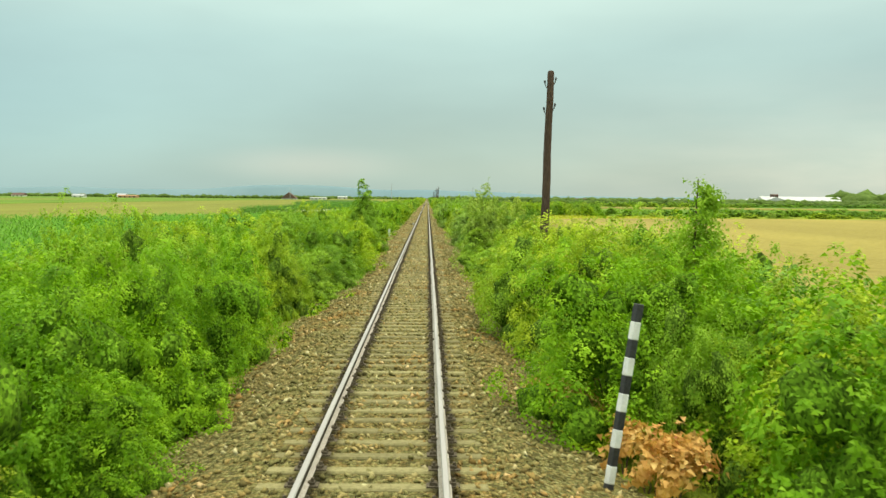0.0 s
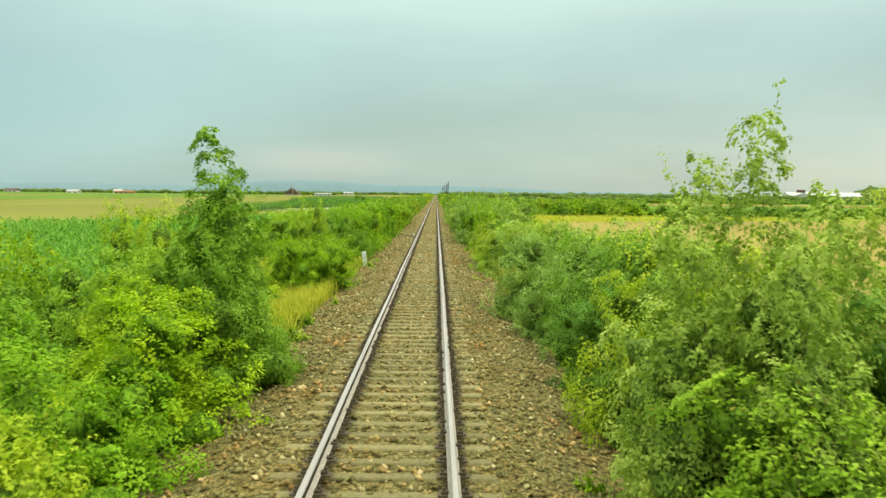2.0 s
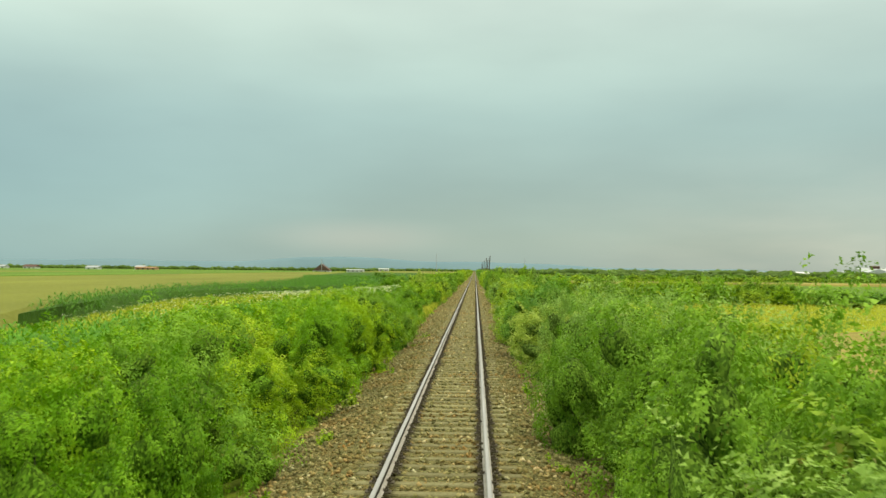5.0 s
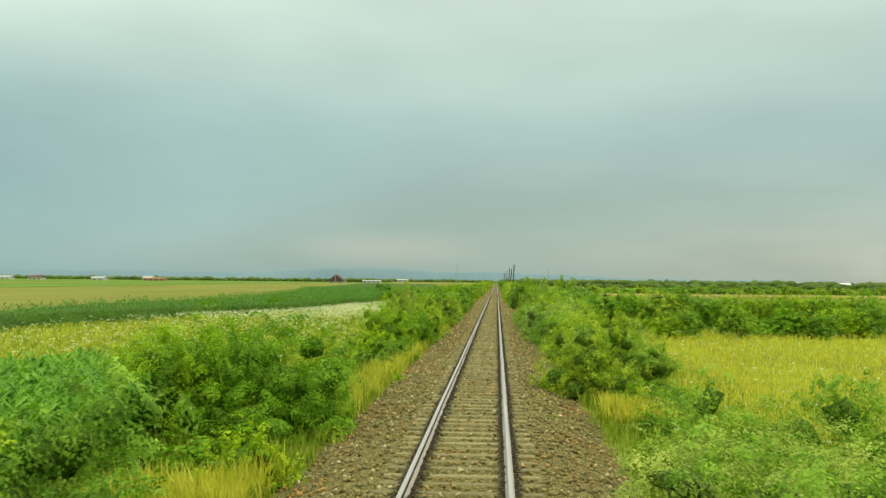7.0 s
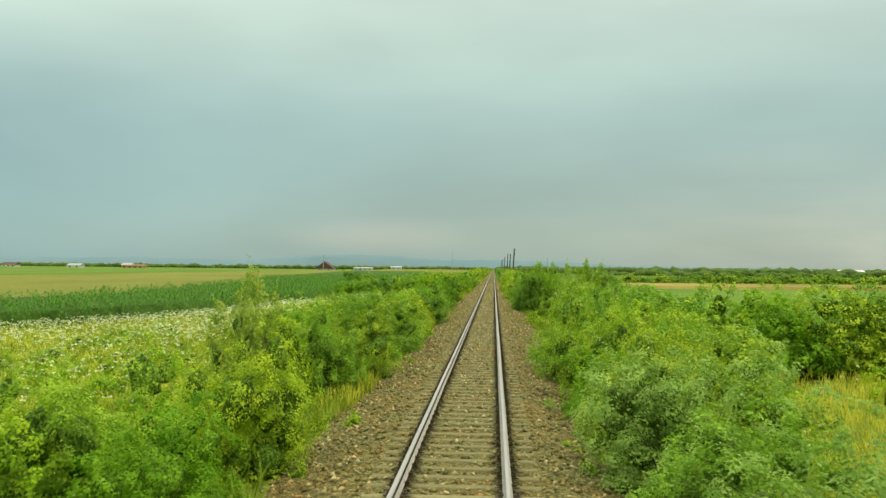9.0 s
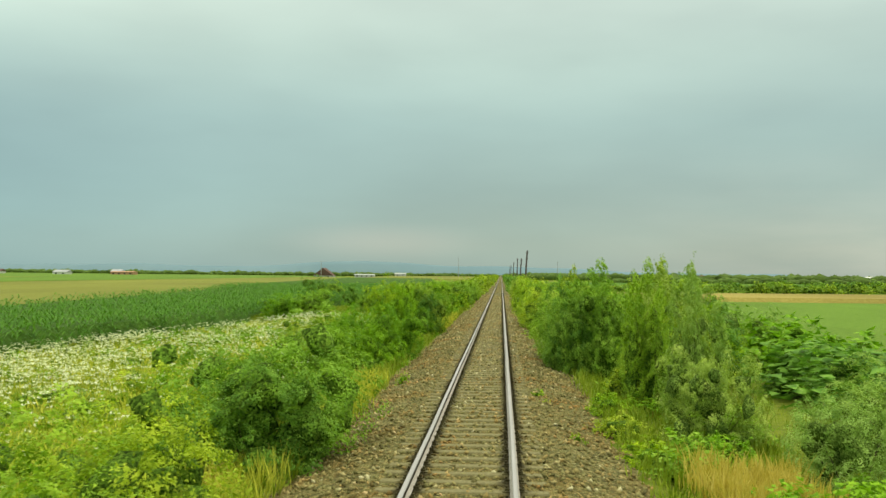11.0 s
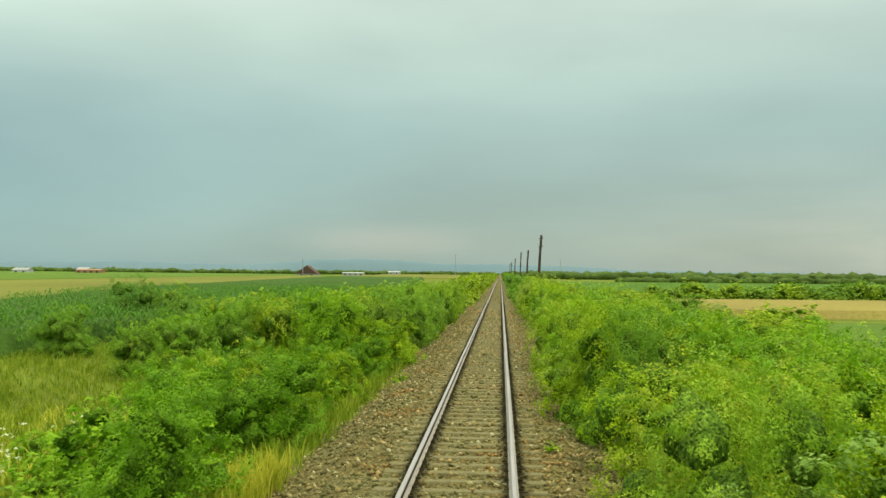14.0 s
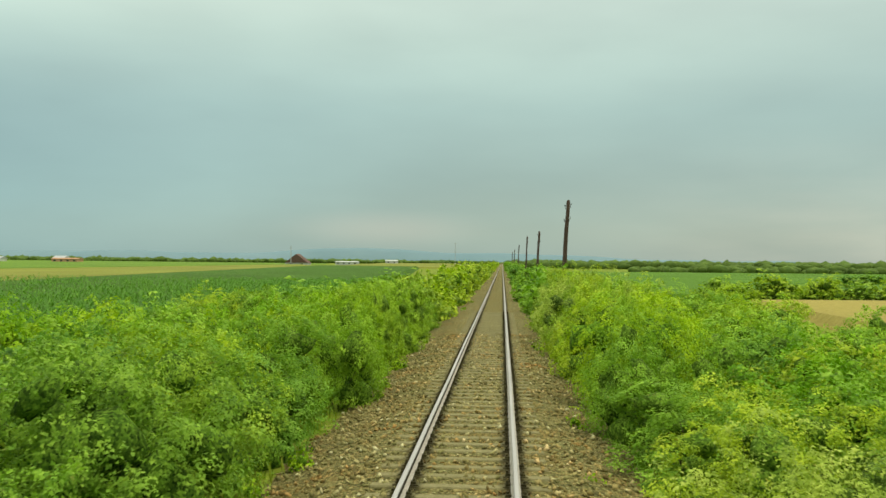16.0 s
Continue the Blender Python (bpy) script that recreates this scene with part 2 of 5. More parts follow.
def darken_by_rails(nt, col):
    """A ragged darker strip on both sides of each rail."""
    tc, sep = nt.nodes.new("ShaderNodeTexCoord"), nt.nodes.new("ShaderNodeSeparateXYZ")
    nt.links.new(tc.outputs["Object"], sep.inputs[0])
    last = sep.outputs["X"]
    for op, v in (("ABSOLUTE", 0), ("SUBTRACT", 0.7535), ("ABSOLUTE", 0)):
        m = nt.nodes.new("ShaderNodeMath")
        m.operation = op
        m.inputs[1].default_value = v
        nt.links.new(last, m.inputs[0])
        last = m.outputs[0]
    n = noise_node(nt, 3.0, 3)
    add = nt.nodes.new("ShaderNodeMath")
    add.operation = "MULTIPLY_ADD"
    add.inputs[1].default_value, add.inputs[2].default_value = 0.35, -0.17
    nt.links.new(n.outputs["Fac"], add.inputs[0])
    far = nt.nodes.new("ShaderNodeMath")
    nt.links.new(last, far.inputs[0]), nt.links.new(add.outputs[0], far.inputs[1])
    rail_tint = ramp_node(nt, far.outputs[0], ((0.11, (0.24, 0.225, 0.215)), (0.26, (0.93, 0.925, 0.92))))
    return mix_node(nt, 1.0, col, rail_tint.outputs["Color"], "MULTIPLY")


def ballast_material():
    m, nt, b = material("ballast")
    tc, vor = nt.nodes.new("ShaderNodeTexCoord"), nt.nodes.new("ShaderNodeTexVoronoi")
    vor.inputs["Scale"].default_value = 21
    nt.links.new(tc.outputs["Object"], vor.inputs["Vector"])
    sep = nt.nodes.new("ShaderNodeSeparateColor")
    nt.links.new(vor.outputs["Color"], sep.inputs[0])
    col = ramp_node(nt, sep.outputs[0], ((0.0, (0.086, 0.083, 0.028)), (0.4, (0.180, 0.174, 0.058)), (0.75, (0.257, 0.241, 0.086)), (1.0, (0.368, 0.346, 0.148)))).outputs["Color"]
    hue = ramp_node(nt, sep.outputs[2], ((0.0, (1.12, 0.93, 0.86)), (0.5, (0.98, 0.96, 0.98)), (1.0, (0.86, 0.92, 0.88))))
    col = mix_node(nt, 1.0, col, hue.outputs["Color"], "MULTIPLY")
    n2 = noise_node(nt, 0.6, 4, 0.6)
    rust = ramp_node(nt, n2.outputs["Fac"], ((0.45, (1, 1, 1)), (0.7, (1.08, 0.9, 0.74))))
    col = mix_node(nt, 1.0, col, rust.outputs["Color"], "MULTIPLY")
    col = darken_by_rails(nt, col)
    # shade in the crevices between stones, painted darker towards the cell edges
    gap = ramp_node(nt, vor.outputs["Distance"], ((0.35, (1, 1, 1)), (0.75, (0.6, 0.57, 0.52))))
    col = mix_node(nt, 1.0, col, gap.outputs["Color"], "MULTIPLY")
    nt.links.new(col, b.inputs["Base Color"])
    b.inputs["Roughness"].default_value = 0.9
    inv = nt.nodes.new("ShaderNodeMath")
    inv.operation, inv.inputs[0].default_value = "SUBTRACT", 1.0
    nt.links.new(vor.outputs["Distance"], inv.inputs[1])
    bump(nt, b, inv.outputs[0], 1.0, 0.05)
    return m


def stone_material():
    m, nt, b = material("ballast_stones")
    geo = nt.nodes.new("ShaderNodeNewGeometry")
    col = ramp_node(nt, geo.outputs["Random Per Island"], ((0.0, (0.112, 0.103, 0.037)), (0.35, (0.213, 0.199, 0.071)), (0.6, (0.296, 0.271, 0.104)),
                    (0.8, (0.334, 0.263, 0.096)), (0.95, (0.445, 0.412, 0.193)), (1.0, (0.594, 0.552, 0.316)))).outputs["Color"]
    n = noise_node(nt, 40, 3)
    col = mix_node(nt, 0.5, col, ramp_node(nt, n.outputs["Fac"], ((0.3, (0.6, 0.6, 0.6)), (0.7, (1.2, 1.2, 1.2)))).outputs["Color"], "MULTIPLY")
    patch = noise_node(nt, 0.55, 4, 0.65)
    rust = ramp_node(nt, patch.outputs["Fac"], ((0.48, (1, 1, 1)), (0.68, (1.22, 0.84, 0.66))))
    col = mix_node(nt, 1.0, col, rust.outputs["Color"], "MULTIPLY")
    nt.links.new(darken_by_rails(nt, col), b.inputs["Base Color"])
    b.inputs["Roughness"].default_value = 0.88
    return m


def sleeper_material():
    m, nt, b = material("sleeper_concrete")
    info = nt.nodes.new("ShaderNodeObjectInfo")
    n = noise_node(nt, 14, 6, 0.7)
    col = ramp_node(nt, n.outputs["Fac"], ((0.25, (0.150, 0.141, 0.064)), (0.5, (0.248, 0.231, 0.112)), (0.8, (0.330, 0.309, 0.162)))).outputs["Color"]
    tone = ramp_node(nt, info.outputs["Random"], ((0.0, (0.72, 0.70, 0.66)), (1.0, (1.1, 1.08, 1.02))))
    col = mix_node(nt, 1.0, col, tone.outputs["Color"], "MULTIPLY")
    nt.links.new(darken_by_rails(nt, col), b.inputs["Base Color"])
    b.inputs["Roughness"].default_value = 0.9
    bump(nt, b, n.outputs["Fac"], 0.6, 0.02)
    return m


M_BALLAST, M_STONE, M_SLEEPER = ballast_material(), stone_material(), sleeper_material()
M_EARTH = surface("bare_earth", ((0.3, (0.09, 0.055, 0.025)), (0.7, (0.20, 0.13, 0.06))), 9, 0.95, (1.5, 0.3), bump_s=0.8, bump_d=0.04)
M_RAIL = surface("rail_rust", ((0.3, (0.038, 0.032, 0.021)), (0.7, (0.091, 0.076, 0.050))), 30, 0.85, (1.2, 0.25))
M_RAILFOOT = surface("rail_foot_dust", ((0.3, (0.27, 0.25, 0.20)), (0.7, (0.50, 0.46, 0.40))), 22, 0.9)
M_RAILTOP = surface("rail_running_steel", ((0.3, (0.343, 0.324, 0.304)), (0.7, (0.468, 0.442, 0.416))), 6, 0.5, metal=0.5, bump_s=0.05, stretch=(1, 0.05, 1))
M_CLIP = surface("fastening_steel", ((0.3, (0.06, 0.05, 0.035)), (0.7, (0.15, 0.125, 0.085))), 40, 0.9)
M_WOOD = surface("pole_wood", ((0.3, (0.027, 0.019, 0.015)), (0.7, (0.144, 0.098, 0.074))), 12, 0.9, (0.8, 0.3), stretch=(4, 4, 0.4))
M_WHITE = surface("white_paint", ((0.3, (0.70, 0.71, 0.70)), (0.7, (0.84, 0.84, 0.82))), 18, 0.6, (3, 0.15))
M_BLACK = surface("black_paint", ((0.3, (0.015, 0.015, 0.017)), (0.7, (0.045, 0.045, 0.05))), 18, 0.55)
M_REDROOF = surface("red_roof_tiles", ((0.3, (0.10, 0.062, 0.05)), (0.7, (0.155, 0.095, 0.075))), 1.5, 0.85)
M_ORANGE = surface("orange_brick", ((0.3, (0.42, 0.23, 0.13)), (0.7, (0.52, 0.30, 0.18))), 0.8, 0.85)
M_PALEWALL = surface("pale_plaster", ((0.3, (0.62, 0.60, 0.56)), (0.7, (0.76, 0.75, 0.71))), 0.5, 0.85)
M_PALEROOF = surface("pale_sheet_roof", ((0.3, (0.42, 0.44, 0.42)), (0.7, (0.54, 0.56, 0.54))), 0.3, 0.7)
M_GREYROOF = surface("grey_roof", ((0.3, (0.30, 0.31, 0.31)), (0.7, (0.42, 0.43, 0.43))), 0.5, 0.8)
M_WINDOW = surface("dark_glass", ((0.3, (0.03, 0.035, 0.04)), (0.7, (0.06, 0.065, 0.07))), 1.0, 0.15)
M_PINK = surface("faded_plastic", ((0.3, (0.70, 0.50, 0.47)), (0.7, (0.82, 0.68, 0.64))), 20, 0.5)

# ================= mesh helpers =================
RNG = np.random.default_rng(11)


def mesh_from(name, verts, faces, mats):
    me = bpy.data.meshes.new(name)
    me.from_pydata(verts.tolist() if hasattr(verts, "tolist") else verts, [], faces.tolist() if hasattr(faces, "tolist") else faces)
    for m in mats if isinstance(mats, (list, tuple)) else (mats,):
        me.materials.append(m)
    return me


def fast_mesh(name, verts, faces, mat, smooth=False):
    """A mesh out of equal polygons: verts (n, 3), faces (m, k)."""
    me = bpy.data.meshes.new(name)
    n, (m, k) = len(verts), faces.shape
    me.vertices.add(n), me.loops.add(m * k), me.polygons.add(m)
    me.vertices.foreach_set("co", verts.astype(np.float32).ravel())
    me.loops.foreach_set("vertex_index", faces.astype(np.int32).ravel())
    me.polygons.foreach_set("loop_start", np.arange(0, m * k, k, dtype=np.int32))
    me.polygons.foreach_set("loop_total", np.full(m, k, dtype=np.int32))
    if smooth:
        me.polygons.foreach_set("use_smooth", np.ones(m, dtype=bool))
    me.update(calc_edges=True)
    me.validate()
    me.materials.append(mat)
    return me


def part(name, me, parent, label=""):
    """A mesh (or bmesh with its material slots set) as one object under a thing."""
    ob = new(name, me)
    ob.parent = parent
    if label:
        ob["label"] = label
    return ob


def bm_mesh(name, bm, mats, smooth=False):
    me = bpy.data.meshes.new(name)
    bmesh.ops.recalc_face_normals(bm, faces=bm.faces)
    bm.to_mesh(me)
    bm.free()
    for m in mats if isinstance(mats, (list, tuple)) else (mats,):
        me.materials.append(m)
    if smooth:
        for p in me.polygons:
            p.use_smooth = True
    return me


def box_bm(sx, sy, sz, bevel=0.0, at=(0, 0, 0), bm=None):
    bm = bm or bmesh.new()
    made = bmesh.ops.create_cube(bm, size=1)["verts"]
    bmesh.ops.scale(bm, vec=(sx, sy, sz), verts=made)
    bmesh.ops.translate(bm, vec=at, verts=made)
    if bevel:
        edges = list({e for v in made for e in v.link_edges})
        bmesh.ops.bevel(bm, geom=edges, offset=bevel, segments=1, affect="EDGES")
    return bm


def tube_points(points, radii, sides=6):
    """Verts and quads of a tapered tube along points."""
    vs, fs = [], []
    for i, (p, r) in enumerate(zip(points, radii)):
        a, b = Vector(points[max(i - 1, 0)]), Vector(points[min(i + 1, len(points) - 1)])
        d = (b - a).normalized()
        u = d.orthogonal().normalized()
        v = d.cross(u)
        for k in range(sides):
            w = 2 * math.pi * k / sides
            vs.append(tuple(Vector(p) + r * (math.cos(w) * u + math.sin(w) * v)))
    for i in range(len(points) - 1):
        for k in range(sides):
            a, b = i * sides + k, i * sides + (k + 1) % sides
            fs.append((a, b, b + sides, a + sides))
    return vs, fs


def empty(name, m, label, category, group="", kind=""):
    ob = new(name)
    ob.matrix_basis = m
    ob.empty_display_size = 0.2
    return tagged(ob, label, category, group, kind)


def grid_sheet(name, xs, ys, zfun, mat):
    X, Y = np.meshgrid(np.array(xs, float), np.array(ys, float))
    Z = zfun(X, Y)
    nx, ny = len(xs), len(ys)
    idx = np.arange(nx * ny).reshape(ny, nx)
    f = np.stack([idx[:-1, :-1], idx[:-1, 1:], idx[1:, 1:], idx[1:, :-1]], -1).reshape(-1, 4)
    return fast_mesh(name, np.stack([X, Y, Z], -1).reshape(-1, 3), f, mat, True)


# ================= ground =================
def ground_z(x):
    """The ground's height across the line: a low formation, then the flat fields."""
    a = np.abs(x)
    return np.interp(a, (0, 2.9, 4.6, 7.5, 30), (-0.52, -0.56, -0.9, -1.05, -1.05))


def wobble(x, y, s, k=1.0):
    return k * (np.sin(x * s + 1.3 * np.sin(y * s * 0.7)) * np.sin(y * s * 0.83 + 0.9 * np.sin(x * s * 0.6 + 2)) )


def ground_sheet_z(X, Y):
    side = np.clip((np.abs(X) - 3.2) / 2, 0, 1)
    near = np.exp(-np.abs(X) / 60)
    return ground_z(X) + side * near * (wobble(X, Y, 0.9, 0.05) + wobble(X + 7, Y, 0.23, 0.07))


gx = np.unique(np.concatenate([np.linspace(-26, 26, 66), np.sign(np.linspace(-1, 1, 61)) * np.abs(np.linspace(-1, 1, 61)) ** 2.6 * 3500]))
gy = np.concatenate([np.linspace(-60, 400, 231), 400 + np.linspace(0.02, 1, 70) ** 2 * 4100])
ground = new("ground", grid_sheet("ground", gx, gy, ground_sheet_z, M_SOIL))
tagged(ground, "flat green verge and farmland soil with patchy grass", "ground", kind="structure")

# ballast bed: crown under the sleepers, shoulders falling away to the verge
def ballast_z(X, Y):
    a = np.abs(X)
    base = np.interp(a, (0, 1.3, 1.7, 2.75, 3.3), (-0.203, -0.203, -0.222, -0.50, -0.68))
    fine = wobble(X * 1.7, Y, 7.0, 0.007) + wobble(X + 3, Y * 1.3, 3.1, 0.012)
    return base + fine + np.clip(a - 1.5, 0, 1) * wobble(X, Y, 1.3, 0.035)


bx = np.linspace(-3.3, 3.3, 37)
by = np.concatenate([np.arange(-2, 360, 0.3), 360 + np.linspace(0.001, 1, 120) ** 2 * 1640])
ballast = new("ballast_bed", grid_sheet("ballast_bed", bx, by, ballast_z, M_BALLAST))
tagged(ballast, "brown-grey crushed stone ballast bed under the track", "ballast", kind="structure")


def stones(count, y0, y1, seed, size):
    r = np.random.default_rng(seed)
    x = r.uniform(-3.15, 3.1, count)
    y = r.uniform(y0, y1, count)
    on = (np.abs(x) < 1.27) & (np.abs((y - 8) % 0.59 - 0.59 * ((y - 8) % 0.59 > 0.295)) < 0.11) & (r.random(count) < 0.5)
    keep = ~((np.abs(np.abs(x) - 0.76) < 0.11) | on)
    x, y = x[keep], y[keep]
    n = len(x)
    z = ballast_z(x, y)
    base = np.array([(1, 0, 0), (-1, 0, 0), (0, 1, 0), (0, -1, 0), (0, 0, 1), (0, 0, -1)], float)
    s = r.uniform(0.55, 1.25, (n, 1, 1)) * size * r.uniform(0.7, 1.3, (n, 6, 1))
    v = base[None] * s * np.array([1, 1, 0.75])
    v = v + r.normal(0, size * 0.24, (n, 6, 3))
    a = r.uniform(0, 6.28, n)
    c, sn = np.cos(a)[:, None], np.sin(a)[:, None]
    vx, vy = v[..., 0] * c - v[..., 1] * sn, v[..., 0] * sn + v[..., 1] * c
    tilt = r.uniform(-0.7, 0.7, (n, 1))
    vz = v[..., 2] + vx * tilt
    P = np.stack([vx + x[:, None], vy + y[:, None], vz + z[:, None] + size * 0.25], -1).reshape(-1, 3)
    f = np.array([(0, 2, 4), (2, 1, 4), (1, 3, 4), (3, 0, 4), (2, 0, 5), (1, 2, 5), (3, 1, 5), (0, 3, 5)])
    F = (f[None] + 6 * np.arange(n)[:, None, None]).reshape(-1, 3)
    return fast_mesh("ballast_stones", P, F, M_STONE)


for y0, y1, k, sz in ((6, 120, 34000, 0.047), (120, 240, 26000, 0.048), (240, 345, 25000, 0.048)):
    st = new("ballast_stones", stones(k, y0, y1, int(y0) + 5, sz))
    tagged(st, "loose brown and grey crushed stones on the ballast", "stones", kind="stuff")

# ================= track =================
RAIL_X = 0.7535
def rail_mesh():
    """Flat-bottomed rail: foot, web and head, with the worn running surface on top."""
    prof = ((-0.068, -0.165), (0.068, -0.165), (0.068, -0.153), (0.012, -0.138), (0.009, -0.05), (0.034, -0.035), (0.036, -0.012), (0.026, 0.0),
            (-0.026, 0.0), (-0.036, -0.012), (-0.034, -0.035), (-0.009, -0.05), (-0.012, -0.138), (-0.068, -0.153))
    ys = np.concatenate([np.arange(-4, 400, 4.0), np.array([400, 500, 650, 900, 1300, 2000.0])])
    n = len(prof)
    vs, fs, mi = [], [], []
    for i, y in enumerate(ys):
        dx = 0.004 * math.sin(y * 0.31) + 0.003 * math.sin(y * 0.83)
        for px, pz in prof:
            vs.append((px + dx, y, pz + 0.003 * math.sin(y * 0.21)))
    for i in range(len(ys) - 1):
        for k in range(n):
            fs.append((i * n + k, i * n + (k + 1) % n, (i + 1) * n + (k + 1) % n, (i + 1) * n + k))
            mi.append(1 if k in (6, 7, 8) else 2 if k in (1, 2, 12, 13) else 0)
    fs.append(tuple(range(n)))
    mi.append(0)
    me = mesh_from("rail", vs, fs, (M_RAIL, M_RAILTOP, M_RAILFOOT))
    me.polygons.foreach_set("material_index", mi)
    return me


track = empty("railway_track", pose(0, 0, 0), "single straight railway track with rusty rails on sleepers", "railway track", kind="structure")
rail_me = rail_mesh()
for sx in (-RAIL_X, RAIL_X):
    r_ob = part("rail", rail_me, track, "rusty steel rail with a bright worn top")
    r_ob.location.x = sx

def sleeper_mesh():
    bm = box_bm(2.5, 0.24, 0.16, 0.02)
    for v in bm.verts:
        if v.co.z > 0:
            v.co.y *= 0.86
            if abs(v.co.x) < 0.4:
                v.co.z -= 0.02
    return bm_mesh("sleeper", bm, M_SLEEPER)


def fastening_mesh():
    bm = box_bm(0.36, 0.15, 0.016, 0, (0, 0, 0.0))
    for s in (-1, 1):
        box_bm(0.075, 0.085, 0.034, 0, (s * 0.105, 0, 0.024), bm)
        box_bm(0.035, 0.035, 0.05, 0, (s * 0.115, 0, 0.05), bm)
    return bm_mesh("rail_fastening", bm, M_CLIP)


PITCH_S, SLEEPER_Z = 0.59, -0.262
sleeper_me, fast_me = sleeper_mesh(), fastening_mesh()
rs = random.Random(4)
spots = [8 + i * PITCH_S + rs.uniform(-0.02, 0.02) for i in range(600)]

# ================= plants =================
TWIGS = []


def unit(v):
    return v / (np.linalg.norm(v, axis=-1, keepdims=True) + 1e-9)


def leaves_mesh(name, centres, normals, size, mat, rng, aspect=0.8, twigs=None):
    """Small pointed leaves, one triangle each, facing along their normals."""
    n = len(centres)
    nn = unit(normals)
    lay = unit(np.cross(nn, rng.normal(0, 1, (n, 3))))
    lay = unit(lay - np.array([0, 0, 0.35]) * rng.uniform(-0.4, 1.0, (n, 1)))
    side = unit(np.cross(nn, lay))
    s = size * rng.uniform(0.6, 1.35, (n, 1))
    w = side * s * aspect * 0.5
    belly = centres - lay * s * rng.uniform(0.2, 0.45, (n, 1))
    P = np.stack([belly + w, centres + lay * s * 0.6, belly - w - lay * s * 0.12], 1).reshape(-1, 3)
    F = np.arange(3 * n).reshape(-1, 3)
    if twigs is not None and len(twigs):
        # the thin shoots that carry the outermost leaves
        a, b = twigs[:, 0], twigs[:, 1]
        w = np.cross(b - a, rng.normal(0, 1, a.shape))
        w *= 0.005 / (np.linalg.norm(w, axis=1, keepdims=True) + 1e-9)
        k = len(P)
        P = np.concatenate([P, np.stack([a - w, a + w, b], 1).reshape(-1, 3)])
        F = np.concatenate([F, k + np.arange(3 * len(a)).reshape(-1, 3)])
    return fast_mesh(name, P, F, mat)


def lobes(rng, count, rad, height, spread=0.62):
    """Centres and radii of the lumps that make up a crown."""
    out = []
    for i in range(count):
        a, r = rng.uniform(0, 6.283), rad * spread * math.sqrt(rng.uniform(0.02, 1))
        z = height * rng.uniform(0.12, 0.80)
        size = rad * rng.uniform(0.2, 0.4)
        z = min(z, height - size * 0.8)
        out.append((r * math.cos(a), r * math.sin(a), max(z, size * 0.55), size))
    # a skirt of low lumps, so that the growth reaches the ground
    for i in range(7):
        a, size = i * 0.9 + rng.uniform(-0.3, 0.3), rad * rng.uniform(0.28, 0.4)
        out.append((rad * 0.56 * math.cos(a), rad * 0.56 * math.sin(a), size * rng.uniform(0.4, 1.1), size))
    out.append((0, 0, height * 0.4, rad * 0.5))
    return out


def ruffle(P):
    """Pushes points about by a smooth field, so that no lump stays round."""
    q = P * 2.3
    w = np.stack([np.sin(q[:, 1] * 1.3 + 1.7 * np.sin(q[:, 2])), np.sin(q[:, 0] * 1.2 + 1.9 * np.sin(q[:, 2] * 1.1 + 1)), np.sin(q[:, 0] * 1.4 + 1.5 * np.sin(q[:, 1] + 2))], 1)
    w2 = np.stack([np.sin(q[:, 2] * 3.1 + q[:, 1] * 2), np.sin(q[:, 0] * 3.3 + q[:, 2] * 2.2), np.sin(q[:, 1] * 3.0 + q[:, 0] * 2.1)], 1)
    return P + w * 0.14 + w2 * 0.06


OPEN = np.array((0.57, -0.77, 0.29))


def crown_points(rng, lob, shoots, per, reach, up=0.55, power=2.0, sunny=0.0, fan=1):
    """Leaf places along shoots that leave the lumps outwards and upwards, in fans of several from one limb."""
    C, Nn = [], []
    L = np.array(lob)
    limbs = max(1, shoots // fan)
    TWIGS.clear()
    pick = rng.choice(len(L), limbs, p=L[:, 3] ** power / np.sum(L[:, 3] ** power))
    for i in pick:
        d = rng.normal(0, 1, 3)
        d[2] = d[2] * 0.8 + 0.25
        d /= np.linalg.norm(d)
        # the open side towards the track grows thicker
        if d @ OPEN < -0.1 and rng.random() < sunny:
            d[:2] *= -1
        start = L[i, :3] + d * L[i, 3] * rng.uniform(0.4, 1.0)
        grow = rng.uniform(0.7, 1.3)
        for j in range(fan):
            way = d + np.array([0, 0, up * rng.uniform(0.2, 1.6)])
            if fan > 1:
                way = way / np.linalg.norm(way) + rng.normal(0, 0.45, 3)
            way /= np.linalg.norm(way)
            ln = reach * min(0.35 + rng.exponential(0.5), 1.5) * grow
            t = rng.uniform(0, 1, per)
            pts = start + way * (t * ln)[:, None] + rng.normal(0, 0.05 if fan > 1 else 0.075, (per, 3)) * (1.25 - 0.8 * t)[:, None]
            C.append(pts)
            TWIGS.append((start, start + way * ln * (t.max() + 0.02)))
            Nn.append(np.tile(way * 0.8 + d * 0.3, (per, 1)) + rng.normal(0, 0.3, (per, 3)))
    C, Nn = ruffle(np.concatenate(C)), np.concatenate(Nn)
    TWIGS[:] = ruffle(np.array(TWIGS).reshape(-1, 3)).reshape(-1, 2, 3)
    keep = C[:, 2] > 0.04
    return C[keep], Nn[keep]


